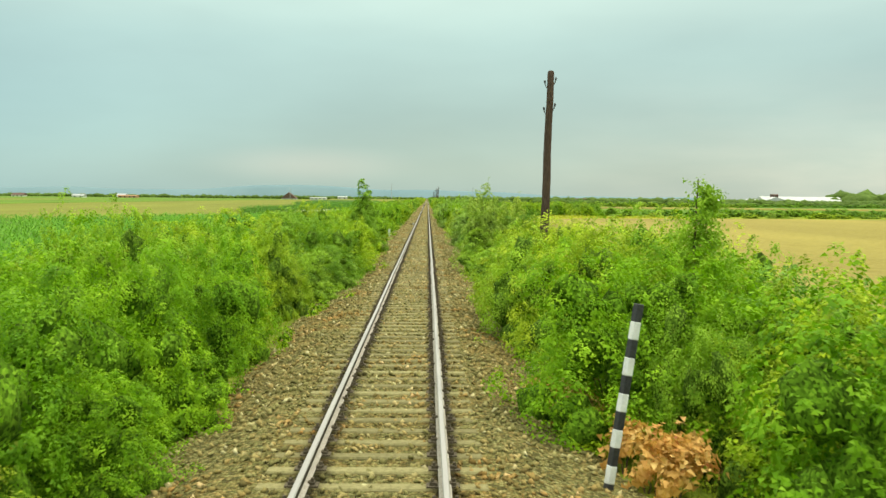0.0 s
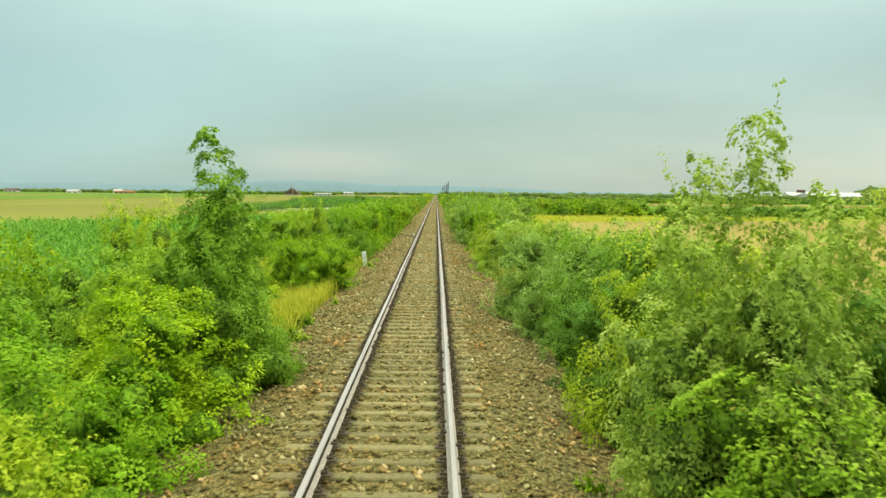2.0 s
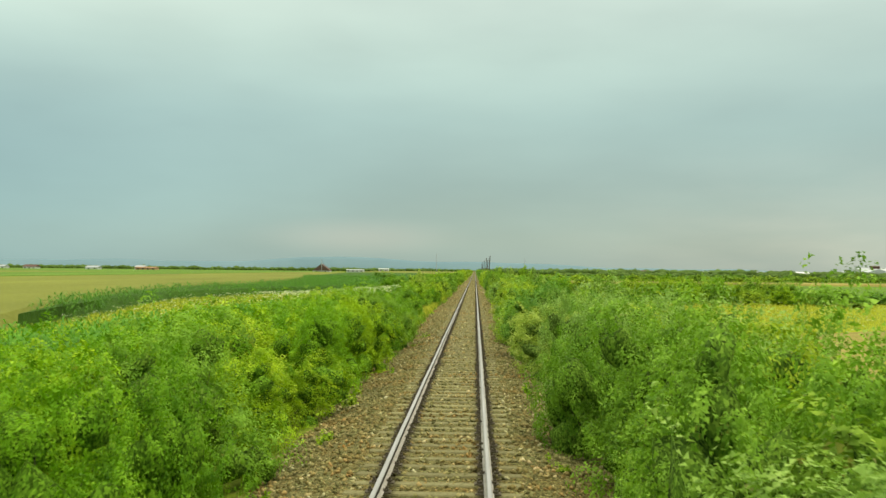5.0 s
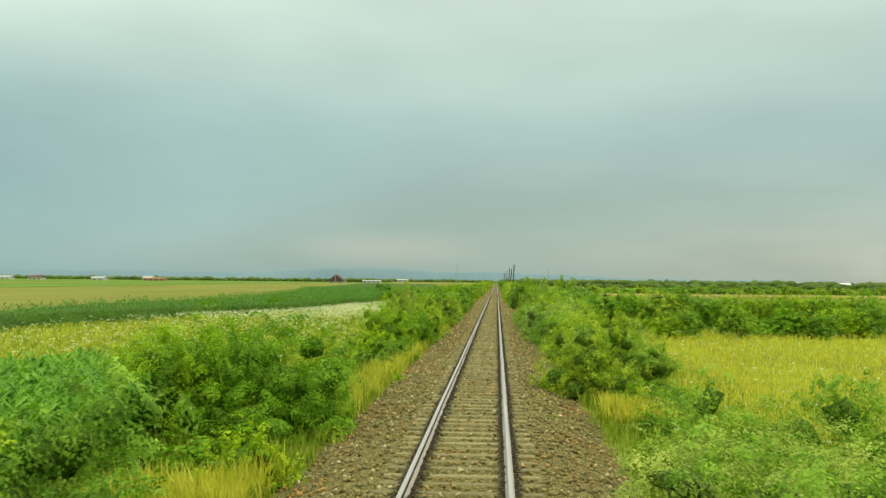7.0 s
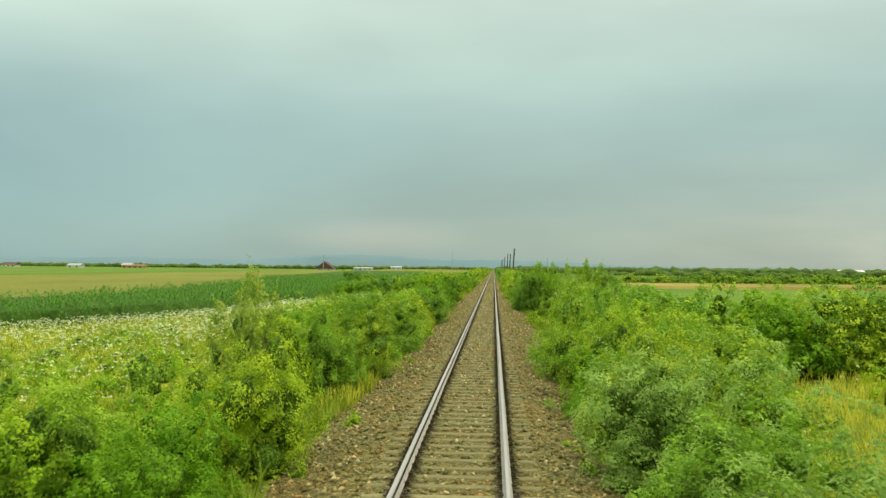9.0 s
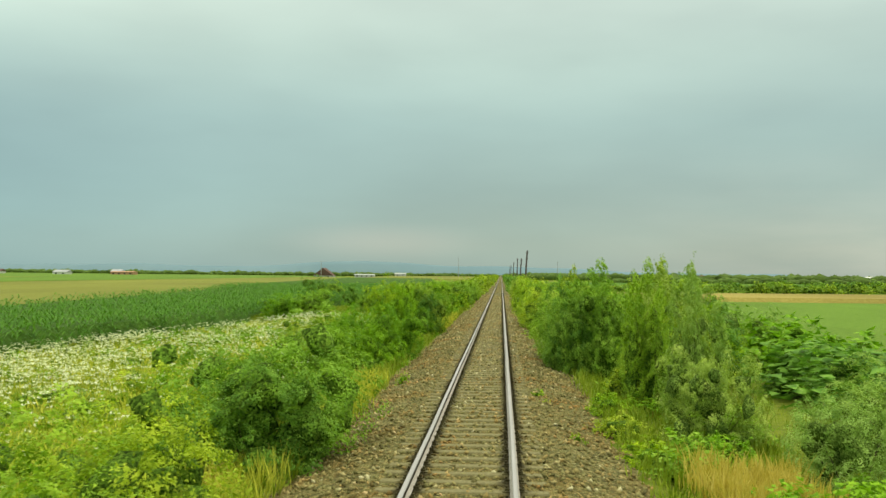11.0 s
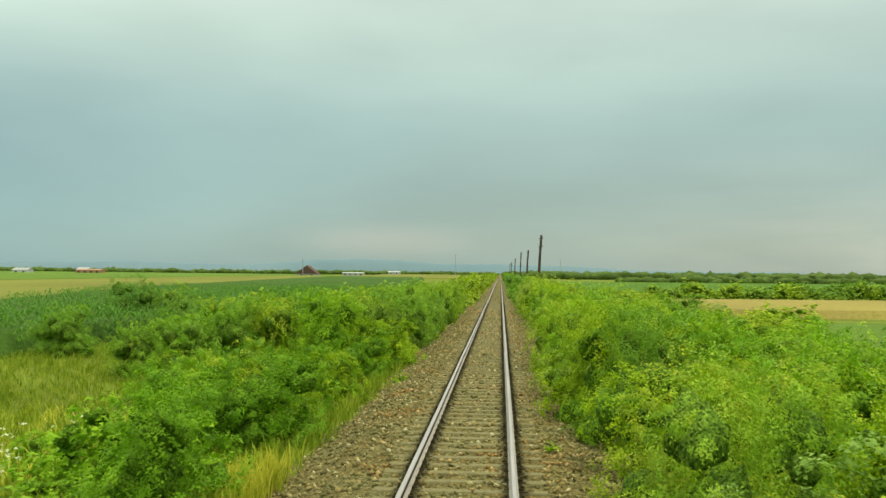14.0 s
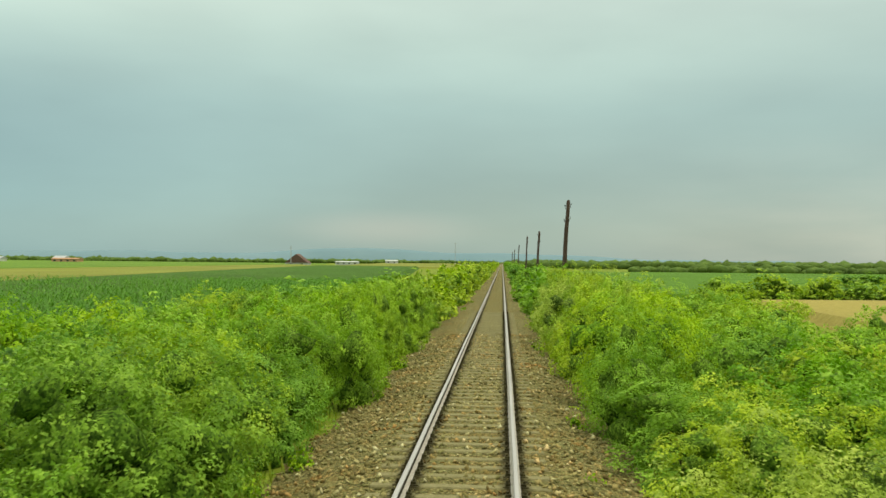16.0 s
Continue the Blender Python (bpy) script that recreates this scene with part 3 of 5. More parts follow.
def clump_points(rng, lob, count, lift=0.35, small=1.0, even=1.6):
    """Leaf places and facings on leafy clumps that cover the outside of the lumps, like shingles."""
    C, Nn, spots = [], [], []
    L = np.array(lob)
    for i, (x, y, z, r) in enumerate(lob):
        m = 6 + int(20 * min(r, 0.6) ** 1.2)
        for j in range(m):
            # spread evenly over the lump
            h, w = 1 - 2 * (j + 0.5) / m, j * 2.39996 + i
            d = unit(np.array([math.sqrt(1 - h * h) * math.cos(w), math.sqrt(1 - h * h) * math.sin(w), h]) + rng.normal(0, 0.15, 3))
            if d[2] < -0.6:
                continue
            c = L[i, :3] + d * r * rng.uniform(0.72, 1.0)
            gap = np.linalg.norm(L[:, :3] - c, axis=1) / L[:, 3]
            gap[i] = 2
            if gap.min() < 0.6 or c[2] < 0.08:
                continue
            rc = float(np.clip(r * rng.uniform(0.32, 0.56), 0.14, 0.32)) * small
            spots.append((c, d, rc))
    share = count / sum(rc ** even for c, d, rc in spots)
    for c, d, rc in spots:
        n = int(rng.uniform(0.7, 1.3) * share * rc ** even) + 1
        v = unit(d * 0.7 + np.array([0, 0, lift]) + rng.normal(0, 0.55, (n, 3)))
        C.append(c + v * rc * rng.uniform(0.55, 1.12, (n, 1)) * np.array([1, 1, 0.85]))
        Nn.append(v + np.array([0, 0, 0.5]) + rng.normal(0, 0.24, (n, 3)))
    C, Nn = ruffle(np.concatenate(C)), np.concatenate(Nn)
    keep = C[:, 2] > 0.03
    return C[keep], Nn[keep]


def core_mesh(rng, lob, mat, shrink=0.6, fine=True):
    bm = bmesh.new()
    for x, y, z, r in lob:
        vs = bmesh.ops.create_icosphere(bm, subdivisions=2 if fine else 1, radius=r * shrink)["verts"]
        for v in vs:
            v.co *= 1 + 0.3 * noise.noise(v.co * (2.6 / r) + Vector((x, y, z)) * 3)
        bmesh.ops.translate(bm, vec=(x, y, z), verts=vs)
    moved = ruffle(np.array([v.co[:] for v in bm.verts]))
    for v, p in zip(bm.verts, moved):
        v.co = p
    return bm_mesh("inner_foliage", bm, mat, True)


def stems_mesh(rng, lob, thick, lean=0.3):
    vs, fs = [], []
    for x, y, z, r in lob:
        b = Vector((x * 0.18 + rng.uniform(-0.06, 0.06), y * 0.18 + rng.uniform(-0.06, 0.06), -0.1))
        m = Vector((x * 0.55, y * 0.55, z * 0.5))
        t = Vector((x * 0.85, y * 0.85, z * 0.8))
        p, f = tube_points((b, m, t), (thick, thick * 0.7, thick * 0.25), 5)
        fs += [tuple(i + len(vs) for i in q) for q in f]
        vs += p
    return mesh_from("stems", vs, fs, M_BARK)


def bush_kind(seed, rad, height, count, leaf, nl=9, shoots=60, per=14, reach=0.5, size=0.06, spread=0.62):
    rng = np.random.default_rng(seed)
    lob = lobes(rng, nl, rad, height, spread)
    C, Nn = clump_points(rng, lob, count)
    C2, N2 = crown_points(rng, lob, shoots, per, reach, 0.9, 1.4, 0.3, 3)
    top = np.percentile(C[:, 2], 99.5)
    keep = C2[:, 2] < top + reach * 0.4
    C2, N2 = C2[keep], N2[keep]
    tw = np.array(TWIGS)
    tw = tw[tw[:, 1, 2] < top + reach * 0.4]
    N2 = N2 * 0.5 + np.array([0, 0, 0.5]) + rng.normal(0, 0.5, N2.shape)
    C, Nn = np.concatenate([C, C2]), np.concatenate([Nn, N2])
    return {"rad": rad, "h": float(np.percentile(C[:, 2], 99)), "crown": leaves_mesh("crown", C, Nn, size, LEAF[leaf], rng, 0.85, tw if size < 0.08 else None),
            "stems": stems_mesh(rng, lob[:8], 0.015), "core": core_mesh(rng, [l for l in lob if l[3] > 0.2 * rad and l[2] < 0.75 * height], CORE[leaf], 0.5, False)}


KINDS = {}
for i, leaf in enumerate(("bright", "mid", "grey", "dark")):
    KINDS[leaf] = [bush_kind(40 + 10 * i + j, 1.8, 2.8, 22000, leaf, 15, 60, 34, 0.5, 0.047, 0.78) for j in range(4)]
    KINDS[leaf + "_low"] = [bush_kind(140 + 10 * i + j, 1.4, 1.7, 2600, leaf, 9, 40, 12, 0.45, 0.09) for j in range(2)]
    KINDS[leaf + "_sprig"] = [bush_kind(170 + 10 * i + j, 1.2, 1.7, 220, leaf, 3, 16, 8, 0.6, 0.19) for j in range(2)]
    KINDS[leaf + "_weed"] = [bush_kind(180 + 10 * i + j, 1.3, 1.7, 700, leaf, 4, 40, 10, 0.6, 0.13) for j in range(2)]
    KINDS[leaf + "_back"] = [bush_kind(190 + 10 * i + j, 1.6, 2.6, 9000, leaf, 11, 50, 20, 0.5, 0.066, 0.72) for j in range(2)]
    KINDS[leaf + "_far"] = [bush_kind(240 + 10 * i + j, 1.9, 2.6, 560, leaf, 9, 24, 6, 0.6, 0.28, 0.75) for j in range(2)]


def spires(rng, tops):
    """Lumps for upright shoots: one narrowing column of them for each foot, height and lean."""
    out = []
    for x, y, h, lean, foot in tops:
        for i in range(17):
            t = i / 16
            r = foot * (1 - t) ** 0.8 + 0.13
            out.append((x + lean * t * h + rng.normal(0, 0.07), y + rng.normal(0, 0.07), 0.3 + t * (h - 0.5), r))
    return out


def spire_kind(seed, tops, shoots, per, leaf):
    rng = np.random.default_rng(seed)
    lob = spires(rng, tops)
    C, Nn = clump_points(rng, lob, 32000, 0.7, 0.9, 0.6)
    C2, N2 = crown_points(rng, lob, shoots, per, 0.32, 1.6, 0.7, 0.4, 2)
    N2 = N2 * 0.5 + np.array([0, 0, 0.4]) + rng.normal(0, 0.5, N2.shape)
    C, Nn = np.concatenate([C, C2]), np.concatenate([Nn, N2])
    return {"rad": 1.2, "h": float(np.percentile(C[:, 2], 99.8)), "crown": leaves_mesh("crown", C, Nn, 0.047, LEAF[leaf], rng, 0.85, np.array(TWIGS)),
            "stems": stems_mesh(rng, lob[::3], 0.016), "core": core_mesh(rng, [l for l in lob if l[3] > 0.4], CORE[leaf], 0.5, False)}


KINDS["poplar"] = [spire_kind(400, ((0, 0, 4.6, -0.03, 1.0), (0.5, 0.2, 3.4, 0.02, 0.7), (-0.5, 0.1, 3.1, -0.02, 0.65)), 420, 26, "mid")]
KINDS["spiky"] = [spire_kind(410 + j, ((0, 0, 3.6, 0.02, 0.62), (0.8, 0.2, 3.2, 0.05, 0.55), (-0.8, 0.3, 3.0, -0.05, 0.55), (0.1, -0.9, 3.1, 0.03, 0.55), (0.4, 0.6, 3.35, 0.0, 0.5)), 420, 18, "grey" if j else "mid") for j in range(2)]
WORD = {"bright": "bright yellow-green", "mid": "mid-green", "grey": "grey-green", "dark": "dark green"}


def bush(kind, x, y, top, wide=1.0, label="", name="bush", category="bush", group="bushes along the railway", j=None, turn=None):
    """One bush with its foot on the ground and its top at that height over the rails."""
    opts = KINDS[kind]
    k = opts[RNG.integers(len(opts)) if j is None else j]
    z0 = float(ground_z(np.array(x)))
    sz = max(0.35, (top - z0) / k["h"])
    near = "_" not in kind
    m = pose(x, y, z0 - 0.05, 0, 0, float(RNG.uniform(-35, 35) if near else RNG.uniform(0, 360)) if turn is None else turn)
    ob = empty(name, m, label or (WORD.get(kind.split("_")[0], "tall green") + " leafy bush beside the railway ballast"), category, group)
    ob.scale = (wide * float(RNG.uniform(0.88, 1.12)) * (-1 if near and x > 0 else 1), wide * float(RNG.uniform(0.88, 1.12)), sz)
    part("trunk", k["stems"], ob)
    part("crown", k["crown"], ob)
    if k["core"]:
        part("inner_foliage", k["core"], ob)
    return ob


# where the growth begins beside the ballast, and how tall it stands, along the line
LEFT_EDGE = ((0, -2.5), (12, -2.5), (22, -2.7), (25, -3.3), (28, -2.2), (37, -1.75), (49, -1.85), (54, -2.5), (61, -2.8), (78, -2.5), (98, -2.6), (121, -2.4), (133, -2.0), (141, -2.0), (147, -2.9),
             (171, -2.9), (182, -2.6), (194, -2.3), (215, -2.6), (235, -2.6), (245, -2.2), (253, -2.9), (276, -2.8), (298, -2.7), (324, -2.6), (360, -2.7))
RIGHT_EDGE = ((0, 2.2), (14, 2.2), (19, 1.9), (32, 2.3), (41, 2.1), (49, 2.2), (58, 2.5), (61, 1.9), (74, 2.4), (91, 2.2), (102, 1.7), (121, 2.0), (137, 1.6), (149, 2.3), (166, 1.8), (177, 2.2),
              (194, 1.9), (225, 2.0), (243, 1.7), (253, 2.1), (271, 1.6), (277, 1.8), (281, 2.1), (285, 1.7), (298, 1.6), (302, 2.1), (322, 2.1), (360, 1.8))
LEFT_TOP = ((0, 2.3), (12, 2.2), (18, 2.0), (32, 2.0), (46, 2.5), (50, 2.2), (84, 2.0), (100, 2.05), (130, 1.9), (142, 2.1), (198, 2.0), (215, 1.9), (220, 1.7), (296, 2.1), (300, 1.95), (316, 2.0), (330, 1.9), (400, 2.2))
RIGHT_TOP = ((0, 2.0), (20, 2.3), (28, 1.75), (36, 1.25), (43, 1.3), (45, 2.3), (52, 2.3), (58, 2.4), (64, 2.3), (79, 1.9), (83, 1.7), (86, 0.9), (91, 0.8), (95, 2.4), (100, 2.6), (110, 2.6), (130, 2.4), (136, 2.0), (140, 1.8), (143, 1.4), (149, 1.1),
             (172, 1.4), (180, 1.75), (188, 1.9), (195, 2.3), (205, 2.3), (229, 2.6), (236, 2.55), (245, 2.5), (252, 2.1), (257, 1.9), (262, 2.3), (270, 2.1), (300, 1.9), (322, 1.9), (340, 2.4), (400, 2.4))
# stretches with no front-row bushes: low grass and weeds there
LEFT_GAPS = ((56, 84), (143, 198), (221, 303))
RIGHT_GAPS = ((65, 78), (147, 173), (205, 241))
LEFT_KIND = ((0, "bright"), (22, "mid"), (52, "mid"), (64, "mid"), (78, "dark"), (84, "bright"), (134, "bright"), (148, "mid"), (152, "bright"), (186, "mid"), (226, "mid"),
             (250, "bright"), (258, "dark"), (264, "mid"), (276, "bright"), (292, "mid"), (300, "bright"), (306, "mid"), (314, "dark"), (322, "mid"), (330, "bright"), (340, "mid"))
RIGHT_KIND = ((0, "bright"), (17, "mid"), (28, "bright"), (38, "mid"), (56, "grey"), (70, "mid"), (78, "mid"), (86, "bright"), (91, "grey"), (104, "mid"), (110, "grey"), (134, "mid"), (140, "grey"), (158, "mid"), (176, "mid"), (214, "mid"),
              (224, "mid"), (236, "mid"), (248, "grey"), (256, "mid"), (280, "bright"), (300, "bright"), (310, "mid"), (318, "mid"))


def at_y(table, y):
    return float(np.interp(y, [r[0] for r in table], [r[1] for r in table]))


def kind_at(table, y):
    return [k for y0, k in table if y0 <= y][-1]


def mesh_arrays(me):
    v = np.empty(len(me.vertices) * 3, np.float32)
    me.vertices.foreach_get("co", v)
    f = np.empty(len(me.loops), np.int32)
    me.loops.foreach_get("vertex_index", f)
    return v.reshape(-1, 3), f.reshape(-1, 3)


def scrub(name, spots_in, label, category="bushes"):
    """Many bushes that grow into one another, joined: rows of kind, x, y, top, width."""
    V, F, MI, mats, n = [], [], [], [], 0
    for kind, x, y, top, wide in spots_in:
        k = KINDS[kind][RNG.integers(len(KINDS[kind]))]
        z0 = float(ground_z(np.array(x)))
        a = RNG.uniform(0, 6.283)
        sz = max(0.3, (top - z0) / k["h"])
        for me in (k["crown"], k["core"]):
            v, f = mesh_arrays(me)
            mat = me.materials[0]
            if mat not in mats:
                mats.append(mat)
            w = np.stack([(v[:, 0] * math.cos(a) - v[:, 1] * math.sin(a)) * wide + x, (v[:, 0] * math.sin(a) + v[:, 1] * math.cos(a)) * wide + y, v[:, 2] * sz + z0 - 0.05], 1)
            V.append(w), F.append(f + n), MI.append(np.full(len(f), mats.index(mat), np.int32))
            n += len(v)
    me = fast_mesh(name, np.concatenate(V), np.concatenate(F), mats[0])
    for m in mats[1:]:
        me.materials.append(m)
    me.polygons.foreach_set("material_index", np.concatenate(MI))
    return tagged(new(name, me), label, category, kind="stuff")


def hedge(edge, tops, gaps, kinds, back, s):
    y = 7.0 if s < 0 else 13.5
    while y < 352:
        if not any(a <= y <= b for a, b in gaps):
            big = RNG.random()
            wide = RNG.uniform(0.66, 1.08)
            x = at_y(edge, y) + s * (1.8 * wide * 0.82 + RNG.uniform(-0.05, 0.6))
            k = kind_at(kinds, y)
            if RNG.random() < 0.3:
                k = ("bright", "mid", "mid" if s < 0 else "grey", "dark" if y > 40 else "bright")[RNG.integers(4)]
            drop = RNG.uniform(-0.15, 0.35) if big > 0.35 else RNG.uniform(0.5, 1.05)
            bush(k, x, y, at_y(tops, y) + 0.1 - drop, wide)
        y += RNG.uniform(2.6, 3.3)
    # looser scrub behind
    for y0, y1, x0, x1, drop, step in back:
        y = y0
        while y < y1:
            k = kind_at(kinds, y) if RNG.random() < 0.6 else ("mid", "bright", "dark")[RNG.integers(3)]
            top = at_y(tops, y) - RNG.uniform(drop * 0.4, drop * 1.3)
            bush(k + ("_back" if top > 0.9 else "_low"), s * RNG.uniform(x0, x1), y, top, RNG.uniform(0.9, 1.25), WORD[k] + " scrub bush behind the bushes along the railway", "scrub_bush", group="scrub behind the bushes")
            y += step * RNG.uniform(0.7, 1.3)
    # the same growth going on into the distance
    rows, y = [], 352
    while y < 1150:
        rows.append((("mid", "bright", "mid", "dark")[RNG.integers(4)] + "_far", s * RNG.uniform(3.6, 4.6) - (0.3 if s > 0 else 0), y, RNG.uniform(1.3, 2.5), RNG.uniform(0.9, 1.2)))
        y += RNG.uniform(2.8, 4.0) * (1 + (y - 352) / 320)
    scrub("distant_scrub", rows, "green bushes lining the railway into the distance")


# stretches of scrub behind the front row: from, to, nearest and farthest from the track, how much lower, spacing
LEFT_BACK = ((4, 58, 5.6, 9.0, 0.4, 1.5), (4, 52, 8.5, 11.5, 0.9, 2.4), (88, 132, 5.4, 8.0, 0.4, 1.7), (92, 130, 7.5, 10.0, 0.9, 2.6), (130, 143, 5.0, 8.0, 0.3, 1.1), (198, 218, 5.2, 7.0, 0.7, 2.0),
             (304, 350, 5.2, 9.0, 0.3, 1.5), (301, 350, 8.5, 13.0, 0.6, 2.0))
RIGHT_BACK = ((6, 24, 5.0, 7.0, 0.4, 1.8), (44, 52, 5.0, 6.5, 0.4, 1.8), (56, 66, 5.0, 6.4, 0.5, 1.8), (79, 84, 4.8, 6.6, 0.4, 1.7), (84, 93, 4.6, 5.6, 0.3, 2.0), (94, 106, 4.4, 5.3, 0.5, 1.8), (106, 132, 4.8, 7.0, 0.5, 1.8), (132, 140, 4.6, 6.2, 0.4, 1.6), (191, 205, 4.5, 6.0, 0.6, 1.8), (241, 250, 5.5, 9.0, 1.0, 1.6), (250, 350, 5.0, 9.0, 0.6, 1.5), (250, 350, 8.5, 13.0, 0.9, 2.1))
hedge(LEFT_EDGE, LEFT_TOP, LEFT_GAPS, LEFT_KIND, LEFT_BACK, -1)
hedge(RIGHT_EDGE, RIGHT_TOP, RIGHT_GAPS, RIGHT_KIND, RIGHT_BACK, 1)

# single plants that stand out: kind, across, along, top, width
SPIRE = "tall spiky green bush with upright shoots"
bush("poplar", -3.2, 54, 3.95, 1.05, "tall narrow pale green young poplar tree by the track", "young_tree", "tree", "young trees", 0, 40)
for i, (x, y, top, w) in enumerate(((3.7, 46.7, 3.65, 0.85), (5.4, 48.0, 3.0, 0.8), (4.7, 236.2, 3.35, 0.6), (5.5, 234, 3.25, 0.55), (4.2, 243, 3.45, 0.9), (6.4, 243.5, 3.4, 0.9), (9.6, 262, 3.9, 1.0), (11.2, 262.5, 3.5, 1.0), (5.3, 270, 3.55, 0.75), (-5.6, 194.5, 2.9, 0.7))):
    bush("spiky", x, y, top, w, SPIRE, j=1 if i < 2 else i % 2)
for k, x, y, top, w in (("mid", -2.9, 53.4, 2.1, 0.72), ("bright", -3.5, 70.8, 1.4, 0.95), ("bright", -4.9, 71.5, 1.3, 0.8), ("mid", -4.9, 79, 2.6, 0.78), ("mid", -6.9, 62.5, 2.6, 0.85), ("mid", -3.9, 85, 2.0, 0.85),
                        ("dark", -7.2, 143.5, 1.5, 0.9), ("bright_low", -3.6, 149, 0.6, 0.7), ("bright", -4.3, 154.6, 2.1, 1.05), ("bright", -5.8, 156, 2.0, 1.2), ("bright", -7.6, 156.2, 1.7, 1.1),
                        ("mid_low", -3.8, 173, 0.5, 0.8), ("bright_low", -5.0, 176, 0.8, 0.9), ("bright", -4.7, 180, 1.7, 0.95), ("bright", -3.7, 183.5, 1.2, 0.75), ("mid", -5.6, 185, 1.6, 0.9), ("mid", -3.9, 187.5, 1.7, 0.8), ("mid", -4.0, 197, 2.0, 0.8),
                        ("bright", -6.3, 218.5, 1.6, 0.9), ("mid", -4.2, 227.5, 1.95, 1.1), ("dark", -3.8, 226.2, 1.5, 0.8), ("bright", -4.0, 247.4, 1.7, 0.9), ("bright", -5.6, 246.8, 1.65, 0.9), ("bright", -3.9, 244.6, 1.0, 0.7), ("mid", -6.8, 244.0, 0.9, 0.8), ("bright", -5.0, 253.6, 0.7, 0.75), ("mid", -7.0, 254.6, 0.9, 0.85), ("mid", -8.8, 256.2, 0.8, 0.85), ("bright", -5.3, 260.3, 2.5, 0.85), ("dark", -4.0, 262.6, 2.45, 0.8), ("bright", -5.0, 260.9, 2.2, 0.72), ("dark", -3.8, 262.0, 2.0, 0.66),
                        ("bright_low", -4.2, 256.5, 0.5, 0.8), ("bright", -4.2, 279.8, 1.4, 0.85), ("bright_low", -6.4, 284, 0.6, 1.1), ("bright", -4.5, 286.8, 1.3, 0.95), ("bright", -6.2, 287.6, 1.1, 0.8),
                        ("mid", -12.4, 300.3, 1.1, 0.7), ("mid", -15.7, 290, 1.4, 1.1), ("dark", -23.2, 325, 2.5, 1.2), ("mid", -18.3, 307, 1.3, 0.85), ("mid", -9.5, 303, 1.7, 0.9), ("bright", -17.5, 285, 1.2, 1.2), ("dark", -20.8, 326, 2.0, 1.1), ("bright", -4.0, 292, 0.8, 0.7), ("bright", -5.6, 293.5, 0.9, 0.85), ("mid", -7.4, 292.5, 0.8, 0.85), ("bright", -4.2, 297, 1.0, 0.8), ("bright", -6.0, 302.3, 2.1, 1.15), ("bright", -3.9, 301.5, 1.2, 0.8),
                        ("bright", 5.0, 25.5, 2.15, 0.95), ("mid", 6.8, 26.5, 2.2, 0.95), ("bright", 4.0, 23.8, 1.9, 0.8), ("bright", 5.2, 31, 1.5, 0.95), ("bright", 6.4, 33.5, 1.5, 0.9), ("bright", 4.0, 29.3, 1.4, 0.85), ("mid", 4.4, 17, 2.4, 0.9), ("mid", 6.0, 18.5, 2.4, 0.9), ("bright", 3.7, 20.8, 2.1, 0.75), ("grey", 4.7, 95.5, 2.9, 0.95), ("bright", 4.2, 87.5, 0.7, 0.7), ("bright", -3.3, 10.5, 0.9, 0.6), ("bright", -3.1, 13.2, 0.8, 0.55), ("mid", 4.6, 12.6, 1.5, 0.55), ("bright_low", 2.9, 12.6, 0.0, 0.4), ("grey", 6.2, 10.6, 1.4, 0.8), ("mid", 5.6, 12.0, 1.9, 1.0), ("mid", 6.9, 44.5, 2.1, 0.75), ("mid", 5.0, 67.5, 1.7, 0.8), ("grey", 5.0, 71.2, 1.1, 0.7), ("grey", 6.6, 72.6, 1.7, 0.75), ("mid", 6.0, 69.6, 1.6, 0.8), ("grey", 7.2, 75.5, 1.2, 0.7), ("grey", 4.1, 77, 2.0, 1.05),
                        ("mid", 3.3, 161.5, 2.05, 0.9), ("mid", 4.9, 149, 1.2, 0.85), ("mid", 6.4, 147.6, 1.5, 0.95), ("mid", 4.3, 166.5, 1.2, 0.85), ("mid", 5.1, 165, 1.2, 0.75), ("grey", 4.7, 170, 1.4, 0.85), ("dark", 3.3, 243.2, 2.7, 0.75), ("grey", 5.2, 231, 1.3, 0.62), ("grey", 6.8, 227, 1.0, 0.7), ("grey", 8.2, 230, 1.2, 0.8), ("bright_low", 3.3, 227.5, -0.1, 0.5), ("mid_low", 3.1, 230.5, -0.05, 0.55), ("bright_low", 3.2, 233.5, 0.1, 0.5), ("mid_low", 4.2, 237, 0.5, 0.7), ("bright", 3.6, 299.5, 1.6, 0.8), ("bright", 4.4, 297.0, 1.2, 0.75),
                        ("dark", -16.5, 317, 1.7, 1.0), ("mid", -14, 316, 1.5, 0.95), ("dark", -11.6, 317, 1.85, 0.95), ("mid", -9.3, 316, 1.8, 1.0), ("mid", -6.6, 20, 2.65, 0.75), ("bright", -8.2, 305.5, 1.2, 0.9)):
    bush(k, x, y, top, w)


def sapling():
    rng = np.random.default_rng(77)
    th = empty("sapling", pose(5.2, 16, float(ground_z(np.array(5.2)))), "thin young tree with a small leafy crown above the bushes", "tree")
    v, f = tube_points(((0, 0, -0.1), (0.03, 0, 1.4), (-0.02, 0.02, 2.8), (0.02, 0, 4.2)), (0.035, 0.03, 0.024, 0.01), 6)
    part("trunk", mesh_from("trunk", v, f, M_BARK), th)
    C, Nn = crown_points(rng, [(0, 0, 2.6, 0.24), (0.1, 0, 2.95, 0.26), (-0.16, 0, 3.2, 0.25), (0.12, 0.1, 3.4, 0.2), (0.0, 0, 3.65, 0.14), (0.02, 0, 3.85, 0.08)], 190, 18, 0.24, 1.0, 1.2)
    part("crown", leaves_mesh("crown", C, Nn, 0.06, LEAF["mid"], rng, 0.8, np.array(TWIGS)), th)


